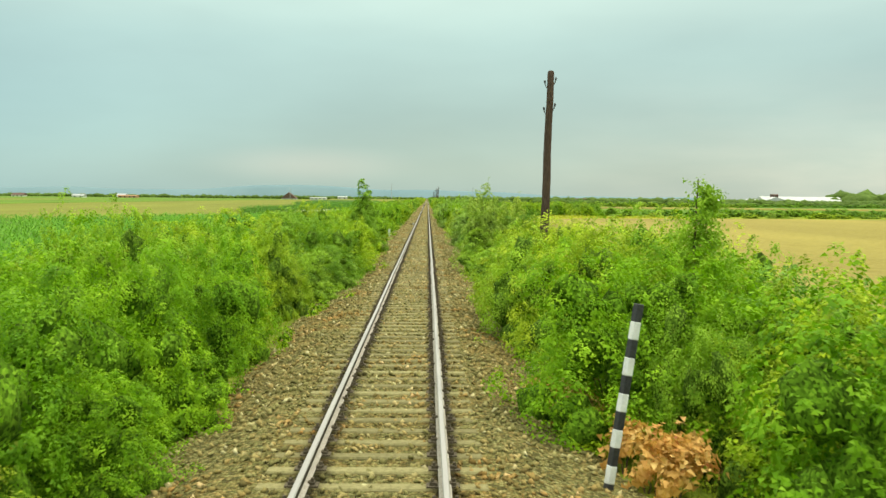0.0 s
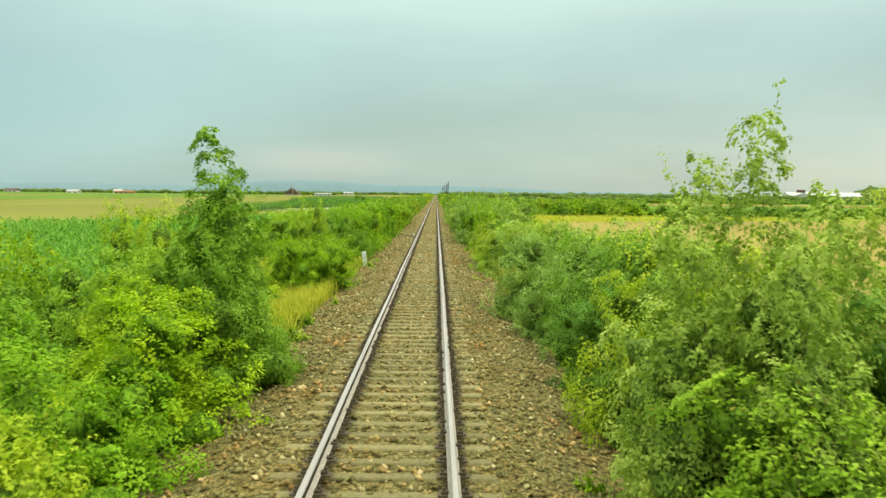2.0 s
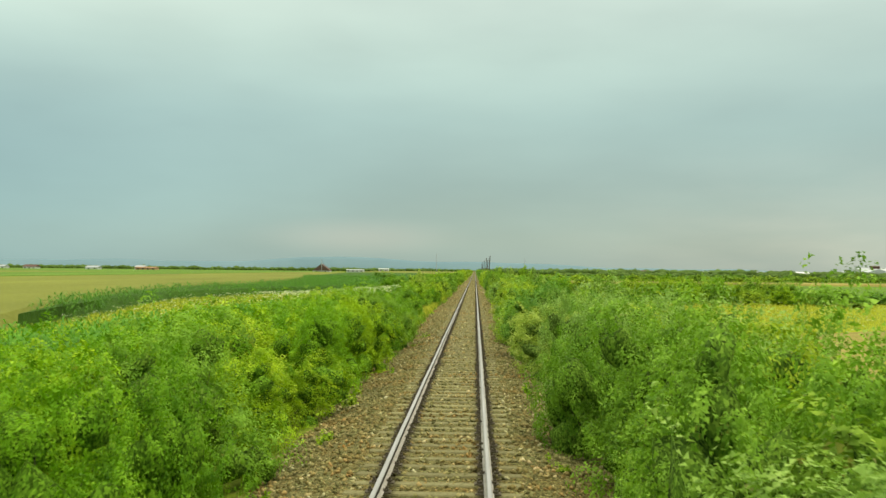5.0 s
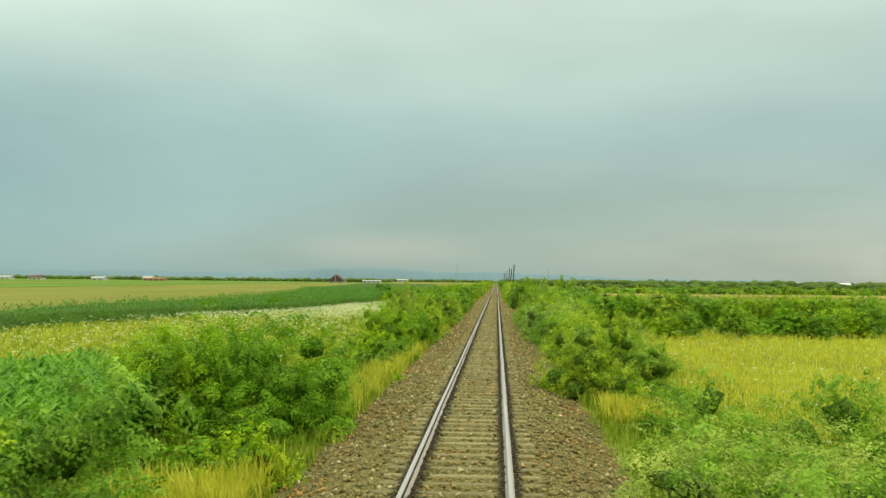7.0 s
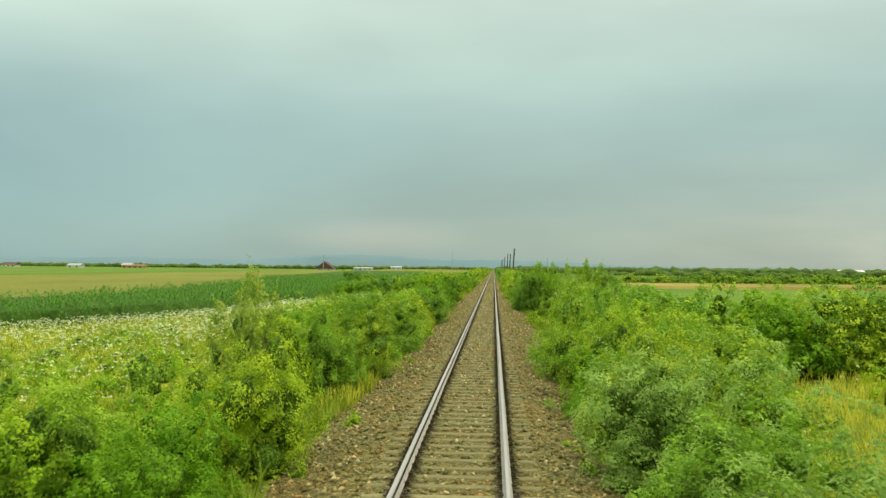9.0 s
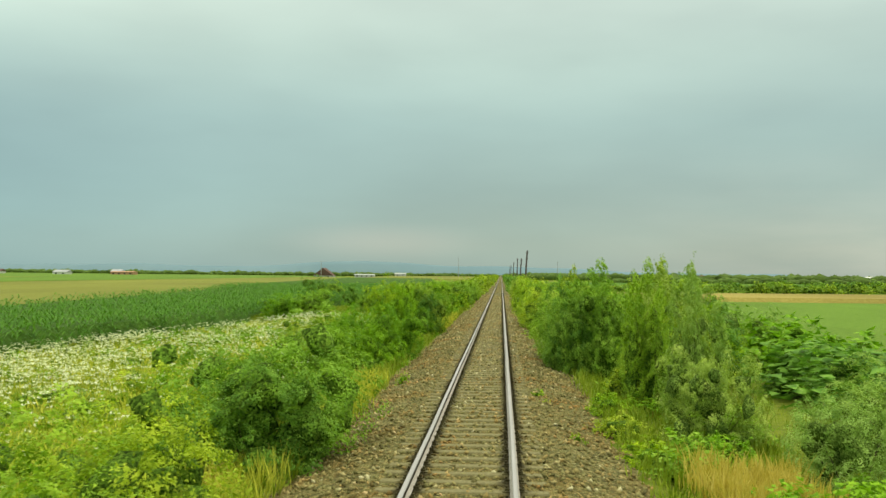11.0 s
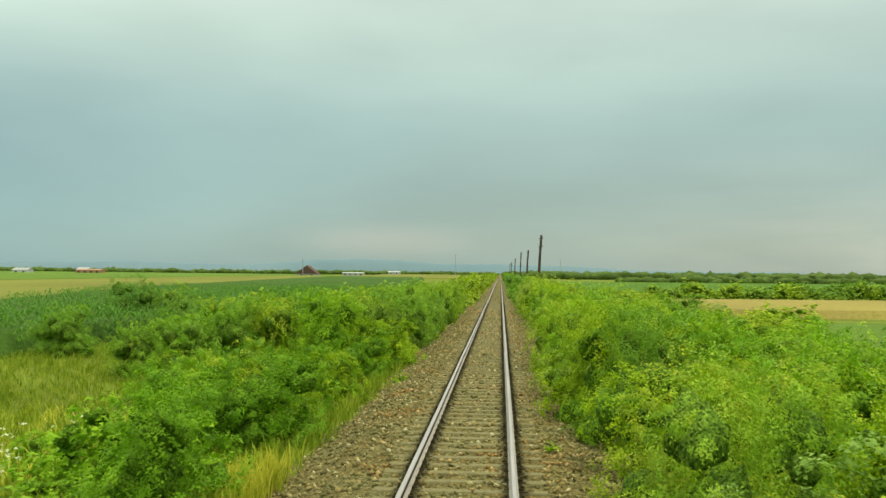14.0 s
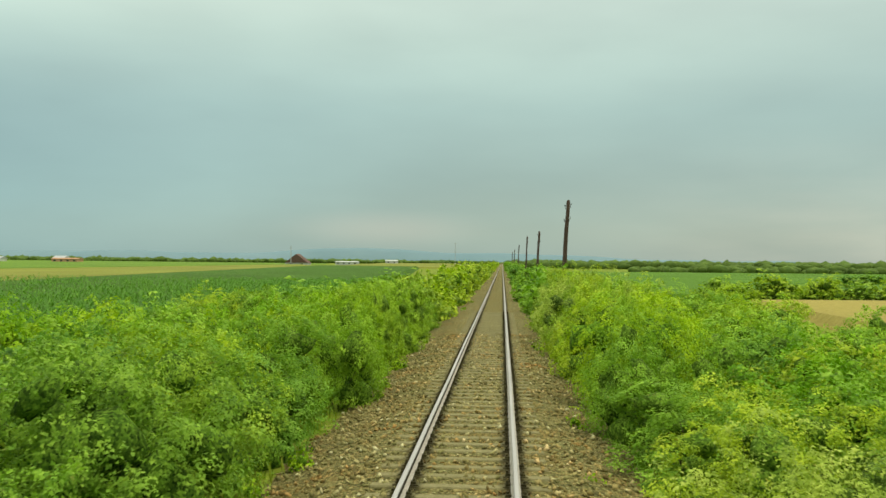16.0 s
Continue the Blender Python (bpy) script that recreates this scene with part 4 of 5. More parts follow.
sapling()


def blades(name, pts, height, mat, rng, per=7, width=0.018, spread=0.12, lean=0.35):
    """Tufts of grass: each blade two triangles, bent outwards."""
    n = len(pts)
    base = np.repeat(pts, per, 0) + np.concatenate([rng.normal(0, spread, (n * per, 2)), np.zeros((n * per, 1))], 1)
    a = rng.uniform(0, 6.283, n * per)
    d = np.stack([np.cos(a), np.sin(a), np.zeros(n * per)], 1)
    s = np.stack([-d[:, 1], d[:, 0], d[:, 2]], 1)
    h = np.repeat(height, per)[:, None] * rng.uniform(0.55, 1.2, (n * per, 1)) if np.ndim(height) else height * rng.uniform(0.55, 1.2, (n * per, 1))
    k = rng.uniform(0.1, lean * 2, (n * per, 1))
    w = width * (0.6 + h)
    tip = base + d * h * k + np.array([0, 0, 1]) * h
    mid = base + d * h * k * 0.35 + np.array([0, 0, 0.6]) * h
    P = np.stack([base - s * w, mid + s * w, tip, mid - s * w * 0.4], 1).reshape(-1, 3)
    q = 4 * np.arange(n * per)[:, None]
    return fast_mesh(name, P, q + np.array([[0, 1, 2, 3]]), mat)


def scatter(rng, n, x0, x1, y0, y1, lift=-0.02):
    x, y = rng.uniform(x0, x1, n), rng.uniform(y0, y1, n)
    return np.stack([x, y, ground_sheet_z(x, y) + lift], 1)


gr = np.random.default_rng(21)
# green grass all along both verges
verge = np.concatenate([scatter(gr, 5200, -9, -2.9, 5, 350), scatter(gr, 4600, 2.9, 9, 5, 350)])
tagged(new("verge_grass", blades("verge_grass", verge, 0.38, M_GRASS, gr, 6, 0.022)), "long green grass and weeds on the verges", "grass", kind="stuff")
lush = scatter(np.random.default_rng(23), 2600, -20.5, -6.5, 283, 313)
tagged(new("lush_grass", blades("lush_grass", lush, 0.36, M_GRASS, np.random.default_rng(24), 7, 0.026)), "soft bright green grass between the bushes", "grass", kind="stuff")
side = np.concatenate([scatter(gr, 1500, 5.2, 9.8, 22, 60), scatter(gr, 900, 6.0, 9.4, 66, 140)])
tagged(new("field_edge_grass", blades("field_edge_grass", side, 0.75, M_GRASS, gr, 7, 0.02, 0.18)), "tall grass at the edge of the wheat field", "grass", kind="stuff")
wheat_edge = scatter(gr, 2600, 8.2, 10.6, 10, 142)
tagged(new("dry_grass", blades("dry_grass", wheat_edge, 0.95, M_DRYGRASS, gr, 8, 0.014, 0.2, 0.3)), "tall dry yellow grass along the wheat field's edge", "grass", kind="stuff")
# thicker grass where no bushes stand
for gaps, s in ((LEFT_GAPS, -1), (RIGHT_GAPS, 1)):
    for a, b in gaps:
        w = (2.9, 7.5) if s < 0 else (3.0, 6.5)
        pts = scatter(gr, int((b - a) * 34), *sorted((s * w[0], s * w[1])), a - 1, b + 1)
        ob = new("weeds", blades("weeds", pts, 0.45, M_GRASS, gr, 8, 0.024, 0.13))
        tagged(ob, "thick green grass and weeds beside the ballast", "grass", kind="stuff")
        scrub("weeds", [("bright_weed" if RNG.random() < 0.6 else "mid_weed", s * RNG.uniform(w[0] + 0.9, w[1]), RNG.uniform(a, b), RNG.uniform(-0.35, 0.15), RNG.uniform(0.5, 0.9))
                        for i in range(int((b - a) * 0.7) + 1)], "low leafy green weeds beside the ballast", "weeds")
# stretches of dry yellow grass
for x0, x1, y0, y1, n, h in ((-9.4, -2.9, 60, 72, 1900, 0.6), (-9.6, -4.5, 70, 88, 1500, 0.6), (-5.0, -2.9, 76, 84, 420, 0.45), (-5.5, -3.0, 142, 149, 420, 0.75), (-4.4, -2.9, 156, 178, 380, 0.6), (-4.4, -2.9, 219, 240, 500, 0.6), (-4.0, -2.9, 262, 283, 700, 0.6),
                             (3.3, 4.8, 156, 158.5, 150, 0.75), (-3.6, -2.8, 194, 200, 80, 0.5)):
    ob = new("dry_grass", blades("dry_grass", scatter(gr, n, x0, x1, y0, y1), h, M_DRYGRASS, gr, 9, 0.014, 0.10, 0.25))
    tagged(ob, "clump of tall dry yellow grass beside the ballast", "grass", kind="stuff")
for x0, x1, y0, y1, n, h in ((3.3, 4.4, 73.5, 77, 170, 0.75), (3.7, 5.7, 222, 227, 330, 0.75), (-5.2, -4.0, 222.5, 226, 120, 0.6)):
    ob = new("dry_grass", blades("dry_grass", scatter(gr, n, x0, x1, y0, y1), h, M_GOLD, gr, 10, 0.012, 0.12, 0.25))
    tagged(ob, "tuft of golden dry grass stalks beside the ballast", "grass", kind="stuff")

# small weeds that creep over the edges of the ballast
creep = [("bright_sprig" if RNG.random() < 0.7 else "mid_sprig", (at_y(LEFT_EDGE, y) + 0.15 if RNG.random() < 0.5 else at_y(RIGHT_EDGE, y) - 0.1) + RNG.uniform(-0.2, 0.2), y, RNG.uniform(-0.42, -0.2), RNG.uniform(0.15, 0.3)) for y in RNG.uniform(10, 345, 90)]
scrub("creeping_weeds", creep, "small green weeds creeping over the ballast edge", "weeds")

# ================= fields =================
def inside(poly, x, y):
    hit = np.zeros(len(x), bool)
    for (x1, y1), (x2, y2) in zip(poly, poly[1:] + poly[:1]):
        cross = (y1 > y) != (y2 > y)
        hit ^= cross & (x < (x2 - x1) * (y - y1) / (y2 - y1 + 1e-12) + x1)
    return hit


def field(name, poly, top, mat, label, category):
    """A standing crop: an uneven top at its height, with sides down to the soil."""
    P = [Vector(p) for p in poly]
    if sum(a.x * b.y - b.x * a.y for a, b in zip(P, P[1:] + P[:1])) < 0:
        P.reverse()
    n, inner, slope = len(P), [], (top + 1.12) * 1.1
    for i in range(n):
        a, b = (P[i] - P[i - 1]).normalized(), (P[(i + 1) % n] - P[i]).normalized()
        na, nb = Vector((-a.y, a.x)), Vector((-b.y, b.x))
        inner.append(P[i] + (na + nb) * (slope / max(0.5, 1 + na.dot(nb))))
    bm = bmesh.new()
    lo = [bm.verts.new((p.x, p.y, -1.12)) for p in P]
    hi = [bm.verts.new((p.x, p.y, top)) for p in inner]
    bm.faces.new(hi)
    for i in range(n):
        bm.faces.new((lo[i], lo[(i + 1) % n], hi[(i + 1) % n], hi[i]))
    ob = new(name, bm_mesh(name, bm, mat))
    return tagged(ob, label, category, kind="stuff")


CORN_1 = [(-10, -40), (-125, -40), (-125, 80), (-47, 103), (-27, 116), (-18, 130), (-14, 148), (-12, 163), (-7, 156), (-9, 120)]
CORN_2 = [(-25.8, 148), (-34, 172), (-40, 200), (-43, 228), (-38, 258), (-41, 300), (-46, 350), (-60, 420), (-92, 760), (-40, 760), (-14, 420), (-13, 345), (-16.5, 327), (-20.5, 308), (-21, 292), (-18.5, 279), (-18, 268), (-20, 255), (-20.5, 241), (-24.5, 228), (-29, 217), (-33, 199), (-30, 174)]
MEADOW = [(-5.0, 160), (-11.5, 167), (-14.5, 150), (-18.5, 131.5), (-26.6, 118), (-25.5, 146), (-29.6, 174), (-33.5, 199), (-29.5, 217.4), (-25, 228.4), (-21, 241.4), (-20.5, 255), (-18.5, 268), (-16.5, 279), (-14, 292), (-8, 290), (-5.0, 262), (-5.0, 240)]
field("corn_field", CORN_1, 0.15, M_CORNTOP, "bright green field of young corn in rows", "corn field")
field("corn_field", CORN_2, 0.05, M_DARKCORNTOP, "dark green strip of standing corn between fields", "corn field")
field("wheat_field", [(-130, 79), (-130, 900), (-94, 790), (-61, 421), (-47, 351), (-42, 301), (-39, 259), (-44, 229), (-41, 200), (-35, 172), (-27, 147), (-27.6, 118), (-47.5, 105)], -0.35, M_PALEWHEAT, "pale ripening wheat field beyond the corn", "wheat field")
field("green_field", [(-130.3, -40), (-200, -40), (-200, 900), (-130.3, 900)], -0.2, M_GREENCROP, "green crop strip between pale fields", "crop field")
field("wheat_field", [(-200.3, -40), (-300, -40), (-300, 560), (-200.3, 620)], -0.25, M_PALEWHEAT, "far pale wheat field", "wheat field")
field("green_field", [(-200.3, 625), (-300.3, 565), (-700, 500), (-700, 1100), (-150, 1100), (-130, 905), (-200.3, 905)], -0.3, M_GREENCROP, "wide green crop field in the distance", "crop field")
field("wheat_field", [(-20, 770), (-90, 770), (-150, 1500), (-8, 1500)], -0.4, M_PALEWHEAT, "far pale yellow field by the railway", "wheat field")
field("wheat_field", [(9.0, -40), (260, -40), (260, 166), (60, 160), (28, 152), (9.0, 138)], -0.2, M_WHEAT, "golden ripe wheat field beyond the bushes", "wheat field")
field("pasture", [(10, 141), (28, 155), (60, 163), (260, 169), (260, 262), (150, 242), (60, 216), (36, 204), (10, 201)], -0.97, M_MEADOW, "rough pale green pasture strip", "meadow")
field("green_field", [(14, 214), (34, 215), (62, 221), (150, 247), (300, 268), (300, 345), (14, 336)], -0.45, M_GREENCROP, "flat green crop field", "crop field")
field("wheat_field", [(20, 354), (330, 376), (330, 430), (22, 392)], -0.3, M_WHEAT, "narrow golden wheat strip", "wheat field")
field("green_field", [(14, 405), (420, 440), (420, 700), (14, 640)], -0.4, M_CORNTOP, "flat green field in the distance", "crop field")


def corn_plants(poly, count, y0, y1, seed, mat, h=1.45):
    """Corn in rows: each plant a stalk with arching leaf blades."""
    r = np.random.default_rng(seed)
    P0 = np.array(poly)
    x = np.round(r.uniform(P0[:, 0].min(), P0[:, 0].max(), count * 4) / 0.75) * 0.75 + r.normal(0, 0.05, count * 4)
    y = r.uniform(y0, y1, count * 4)
    ok = inside(poly, x, y)
    # thinner away from the line
    ok &= r.random(count * 4) < np.clip(1.5 - (-x - 12) / 20, 0.25, 1)
    x, y = x[ok][:count], y[ok][:count]
    pts = np.stack([x, y, np.full(len(x), -1.05)], 1)
    n, per = len(pts), 8
    base = np.repeat(pts, per, 0)
    lev = np.tile(np.linspace(0.3, 1.0, per), n)[:, None]
    a = np.repeat(r.uniform(0, 6.28, n), per) + np.tile(np.arange(per) * 2.6, n) + r.normal(0, 0.3, n * per)
    d = np.stack([np.cos(a), np.sin(a), 0 * a], 1)
    s = np.stack([-d[:, 1], d[:, 0], 0 * a], 1)
    hh = np.repeat(h * r.uniform(0.85, 1.12, n), per)[:, None]
    root = base + np.array([0, 0, 1.0]) * hh * lev
    L = r.uniform(0.42, 0.75, (n * per, 1))
    z = np.array([0, 0, 1.0])
    mid = root + d * L * 0.45 + z * L * 0.42
    tip = root + d * L + z * L * r.uniform(-0.1, 0.5, (n * per, 1))
    w = 0.052
    Pv = np.stack([root, mid + s * w, tip, mid - s * w], 1).reshape(-1, 3)
    q = 4 * np.arange(n * per)[:, None]
    return fast_mesh("corn_plants", Pv, q + np.array([[0, 1, 2, 3]]), mat)


for poly, k, y0, y1, sd, mat in (([(-10, 20), (-46, 20), (-46, 102), (-27, 115), (-18, 129), (-14, 147), (-12, 162), (-7, 156), (-9, 120)], 12000, 20, 158, 3, M_CORN), (CORN_2, 11000, 148, 420, 4, M_DARKCORN), ([(-6.8, 157), (-12.3, 163), (-14.3, 146), (-9, 124)], 1500, 124, 163, 6, M_CORN)):
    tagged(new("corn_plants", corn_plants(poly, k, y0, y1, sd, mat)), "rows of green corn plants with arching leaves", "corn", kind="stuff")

wr = np.random.default_rng(8)
edge_pts = np.concatenate([scatter(wr, 2200, 8.6, 12, 4, 140, 0.0), scatter(wr, 900, 12, 20, 20, 150, 0.0)])
tagged(new("wheat_stalks", blades("wheat_stalks", edge_pts, 0.85, M_STRAW, wr, 7, 0.012, 0.22, 0.15)), "ripe wheat stalks at the edge of the field", "wheat", kind="stuff")

# flowering meadow between the corn strips
fr = np.random.default_rng(31)
field("meadow", MEADOW, -0.99, M_MEADOW, "rough flowering meadow strip with tall grass", "meadow")
mx, my = fr.uniform(-44, -5.2, 60000), fr.uniform(142, 299, 60000)
ok = inside(MEADOW, mx, my) & (fr.random(60000) < np.interp(-mx, (5, 14, 40), (1, 0.9, 0.35)))
mp = np.stack([mx[ok], my[ok], np.full(ok.sum(), -1.0)], 1)[:13000]
for pts, mat, words in ((mp[::2], M_GRASS, "tall green meadow grass"), (mp[1::2], M_DRYGRASS, "tall ripening yellow-green meadow grass")):
    tagged(new("meadow_grass", blades("meadow_grass", pts, 0.42, mat, fr, 7, 0.024, 0.2, 0.5)), words, "grass", kind="stuff")


def flowers(pts, rng, size, high, per=5):
    """Flat white flower heads: clusters of little petals on top of the grass."""
    n = len(pts)
    c = np.repeat(pts + np.array([0, 0, 1.0]) * rng.uniform(high * 0.6, high, (n, 1)), per, 0) + rng.normal(0, 1, (n * per, 3)) * np.array([size, size, size * 0.25])
    nn = np.array([0, 0, 1.0]) + rng.normal(0, 0.5, (n * per, 3))
    return leaves_mesh("white_flowers", c, nn, size * 1.3, M_PETAL, rng, 0.9)


wx, wy = fr.uniform(-20, -5.4, 420), fr.uniform(158, 290, 420)
keep = inside(MEADOW, wx, wy)
scrub("weeds", [(("bright_weed", "mid_weed", "grey_weed")[i % 3], x, y, fr.uniform(-0.75, -0.3), fr.uniform(0.3, 0.7)) for i, (x, y) in enumerate(zip(wx[keep], wy[keep]))], "leafy green weeds among the meadow grass", "weeds")
# thickest where the meadow is widest open to the line
fx, fy = fr.uniform(-40, -6, 150000), fr.uniform(150, 288, 150000)
patchy = 0.5 + 0.5 * np.sin(fx * 0.55 + 1.7 * np.sin(fy * 0.21)) * np.sin(fy * 0.33 + 1.3 * np.sin(fx * 0.4))
thick = np.interp(fy, (150, 165, 205, 222, 258, 270, 284, 288), (0.03, 0.07, 0.16, 0.75, 0.85, 0.6, 0.9, 0.2)) * np.interp(-fx, (6, 10, 14, 24, 36), (0.1, 0.4, 1, 0.8, 0.15))
ok = inside(MEADOW, fx, fy) & (fr.random(150000) < thick * (0.25 + 0.75 * patchy) * 0.62)
fp = np.stack([fx[ok], fy[ok], np.full(ok.sum(), -1.0)], 1)
tagged(new("white_flowers", flowers(fp, fr, 0.052, 0.7)), "white flat-headed wild flowers over the meadow", "flowers", kind="stuff")
rx, ry = 4.5 + 55 * fr.random(11000) ** 1.8, fr.uniform(147, 206, 11000)
rp = np.stack([rx, ry, ground_sheet_z(rx, ry)], 1)
tagged(new("meadow_grass", blades("meadow_grass", rp, 0.5, M_DRYGRASS, fr, 5, 0.022, 0.25)), "pale tall meadow grass", "grass", kind="stuff")
tagged(new("white_flowers", flowers(rp[:800], fr, 0.05, 0.7)), "white wild flowers in pale grass", "flowers", kind="stuff")

px, py = fr.normal(-3.5, 0.12, 26), fr.normal(303.4, 0.2, 26)
tagged(new("white_flowers", flowers(np.stack([px, py, ground_sheet_z(px, py)], 1), fr, 0.05, 0.45)), "clump of pale flowering weed at the ballast edge", "flowers", kind="stuff")

# ================= hedgerows away from the line =================
def row_of_bushes(x0, y0, x1, y1, step, tops, kinds, label, wide=(1.1, 1.7), grain="_far"):
    n = max(2, int(math.hypot(x1 - x0, y1 - y0) / step))
    rows = []
    for i in range(n):
        t = (i + RNG.uniform(-0.3, 0.3)) / (n - 1)
        rows.append((kinds[RNG.integers(len(kinds))] + grain, x0 + t * (x1 - x0) + RNG.uniform(-1, 1), y0 + t * (y1 - y0) + RNG.uniform(-1.2, 1.2), RNG.uniform(*tops), RNG.uniform(*wide)))
    if grain == "_back":
        for kind, x, y, top, w in rows:
            bush(kind, x, y, top, w, label, "hedge_bush", "bush", "hedgerow between the fields")
    else:
        scrub("hedgerow", rows, label, "hedge")


row_of_bushes(5.5, 207.5, 38, 211, 0.9, (1.7, 2.4), ("mid", "bright", "mid"), "dense mid-green hedgerow between fields", (1.0, 1.4), "_back")
row_of_bushes(38, 211, 150, 244, 1.6, (0.1, 1.3), ("mid", "dark"), "low dark green hedgerow between fields")
row_of_bushes(11, 198, 40, 205, 2.6, (0.6, 1.6), ("mid", "mid", "bright"), "green bushes in front of the hedgerow", (0.9, 1.3), "_back")
row_of_bushes(21, 402, 150, 428, 2.0, (0.8, 2.0), ("mid", "dark"), "low dark green hedgerow between fields")
row_of_bushes(60, 470, 330, 520, 3.2, (0.6, 2.2), ("dark", "mid"), "distant dark green hedge on the plain", (1.2, 2.2))
row_of_bushes(11, 300, 20, 335, 3.2, (-0.2, 0.8), ("mid", "bright", "dark"), "low scrub beyond the verge")
row_of_bushes(11, 225, 15, 300, 3.0, (0.2, 1.2), ("mid", "bright", "dark"), "low scrub beyond the verge")
row_of_bushes(40, 196, 120, 215, 7.0, (-0.3, 0.5), ("mid", "dark"), "low scrub at the edge of the wheat")
row_of_bushes(-9, 350, -13, 420, 4.5, (0.4, 1.7), ("mid", "dark"), "scrub beyond the verge")


def far_woods(name, runs, seed, label):
    """Distant tree lines: many small uneven crowns joined together."""
    r = np.random.default_rng(seed)
    bm = bmesh.new()
    bmesh.ops.create_icosphere(bm, subdivisions=1, radius=1)
    bv = np.array([v.co[:] for v in bm.verts])
    bf = np.array([[v.index for v in f.verts] for f in bm.faces])
    bm.free()
    P, F, k = [], [], 0
    for x0, y0, x1, y1, n, h in runs:
        for i in range(int(n * 1.8)):
            t = r.random()
            hh = h * r.uniform(0.5, 1.15)
            c = np.array([x0 + t * (x1 - x0) + r.normal(0, 5), y0 + t * (y1 - y0) + r.normal(0, 8), -1.1 + hh * 0.35])
            v = bv * (1 + r.normal(0, 0.16, (len(bv), 1))) * np.array([hh * r.uniform(0.6, 1.5), hh * 0.7, hh * 0.55]) + c
            P.append(v)
            F.append(bf + k)
            k += len(bv)
    return tagged(new(name, fast_mesh(name, np.concatenate(P), np.concatenate(F), M_WOODS)), label, "trees", kind="stuff")


far_woods("far_woods", ((-900, 900, -150, 1350, 500, 5), (-150, 1400, -10, 1700, 160, 5), (12, 900, 420, 760, 300, 5.5), (14, 1500, 700, 1300, 260, 7),
                        (380, 840, 800, 800, 160, 14), (200, 640, 460, 620, 130, 3.5), (60, 700, 200, 690, 60, 3.5)), 5, "dark distant tree lines on the plain")


def hills():
    """Hills along the horizon, pale blue from haze painted into their colour."""
    xs = np.linspace(-3300, 3300, 260)
    ys = np.array([4380, 4420, 4460.0])
    def hz(X, Y):
        hgt = 6 * np.sin(X / 410 + 1.0) + 4 * np.sin(X / 153) + 2 * np.sin(X / 67 + 2)
        hgt = hgt + np.interp(X, (-3300, -2300, -1300, -640, -100, 400, 1500, 2300, 3300), (22, 27, 36, 60, 36, 20, 14, 26, 30))
        return np.where(Y < 4400, -2, np.where(Y < 4440, hgt * 0.75, hgt))
    tagged(new("backdrop_hills", grid_sheet("backdrop_hills", xs, ys, hz, M_HILL)), "low hills on the horizon, blue from painted haze", "hills", kind="structure")


hills()

# ================= poles, posts, signs =================
def pole(x, y, top, lean, group="wooden line poles"):
    z0 = float(ground_z(np.array(x)))
    h = top - z0
    th = empty("telegraph_pole", pose(x, y, z0, 0, lean, 0), "weathered dark wooden telegraph pole without wires", "pole", group)
    pts = [(0.012 * math.sin(i * 1.7), 0.01 * math.cos(i * 2.1), -0.3 + (h + 0.3) * i / 9) for i in range(10)]
    pts += [(pts[-1][0], pts[-1][1], h + 0.05), (pts[-1][0], pts[-1][1], h + 0.07)]
    v, f = tube_points(pts, [0.178 - 0.058 * i / 9 for i in range(10)] + [0.09, 0.035], 10)
    f.append(tuple(range(len(v) - 10, len(v))))
    me = mesh_from("shaft", v, f, M_WOOD)
    for p in me.polygons:
        p.use_smooth = True
    part("shaft", me, th)
    for dz, s in ((0.30, 1), (0.42, -1), (1.2, 1), (1.34, -1)):
        hook, hf = tube_points(((0.08 * s, 0, h - dz - 0.12), (0.13 * s, 0, h - dz - 0.11), (0.165 * s, 0, h - dz - 0.04), (0.185 * s, 0, h - dz + 0.05)), (0.022, 0.022, 0.018, 0.016), 6)
        hf.append(tuple(range(len(hook) - 6, len(hook))))
        arm = part("bracket", mesh_from("bracket", hook, hf, M_CLIP), th, "rusty iron insulator hook")
        cup, cf = tube_points(((0.183 * s, 0, h - dz + 0.03), (0.186 * s, 0, h - dz + 0.045), (0.192 * s, 0, h - dz + 0.09), (0.197 * s, 0, h - dz + 0.125), (0.198 * s, 0, h - dz + 0.135)), (0.02, 0.036, 0.032, 0.038, 0.022), 8)
        cf.append(tuple(range(len(cup) - 8, len(cup))))
        part("insulator", mesh_from("insulator", cup, cf, M_BLACK), arm, "small dark insulator")
    return th


pole(4.60, 32.6, 7.31, 1.4)
for x, y, top, lean in ((4.41, 367, 6.94, 3.2), (4.55, 417, 6.5, 3.0), (4.9, 480, 7.6, 1.8), (4.9, 566, 7.5, 2.0), (4.8, 645, 7.2, 1.5), (4.8, 720, 7.2, 2.0)):
    pole(x, y, top, lean)


def striped_post():
    th = empty("striped_post", pose(2.625, 10.6, -0.837, 0, 10, 24), "black and white banded wooden marker post leaning beside the ballast", "marker post")
    n, hb = 12, 0.213
    for i in range(n):
        bm = box_bm(0.094, 0.094, hb - 0.001, 0.008, (0, 0, hb * (i + 0.5)))
        part("band", bm_mesh("band", bm, M_BLACK if i % 2 else M_WHITE, False), th, "black painted band" if i % 2 else "white painted band")


striped_post()


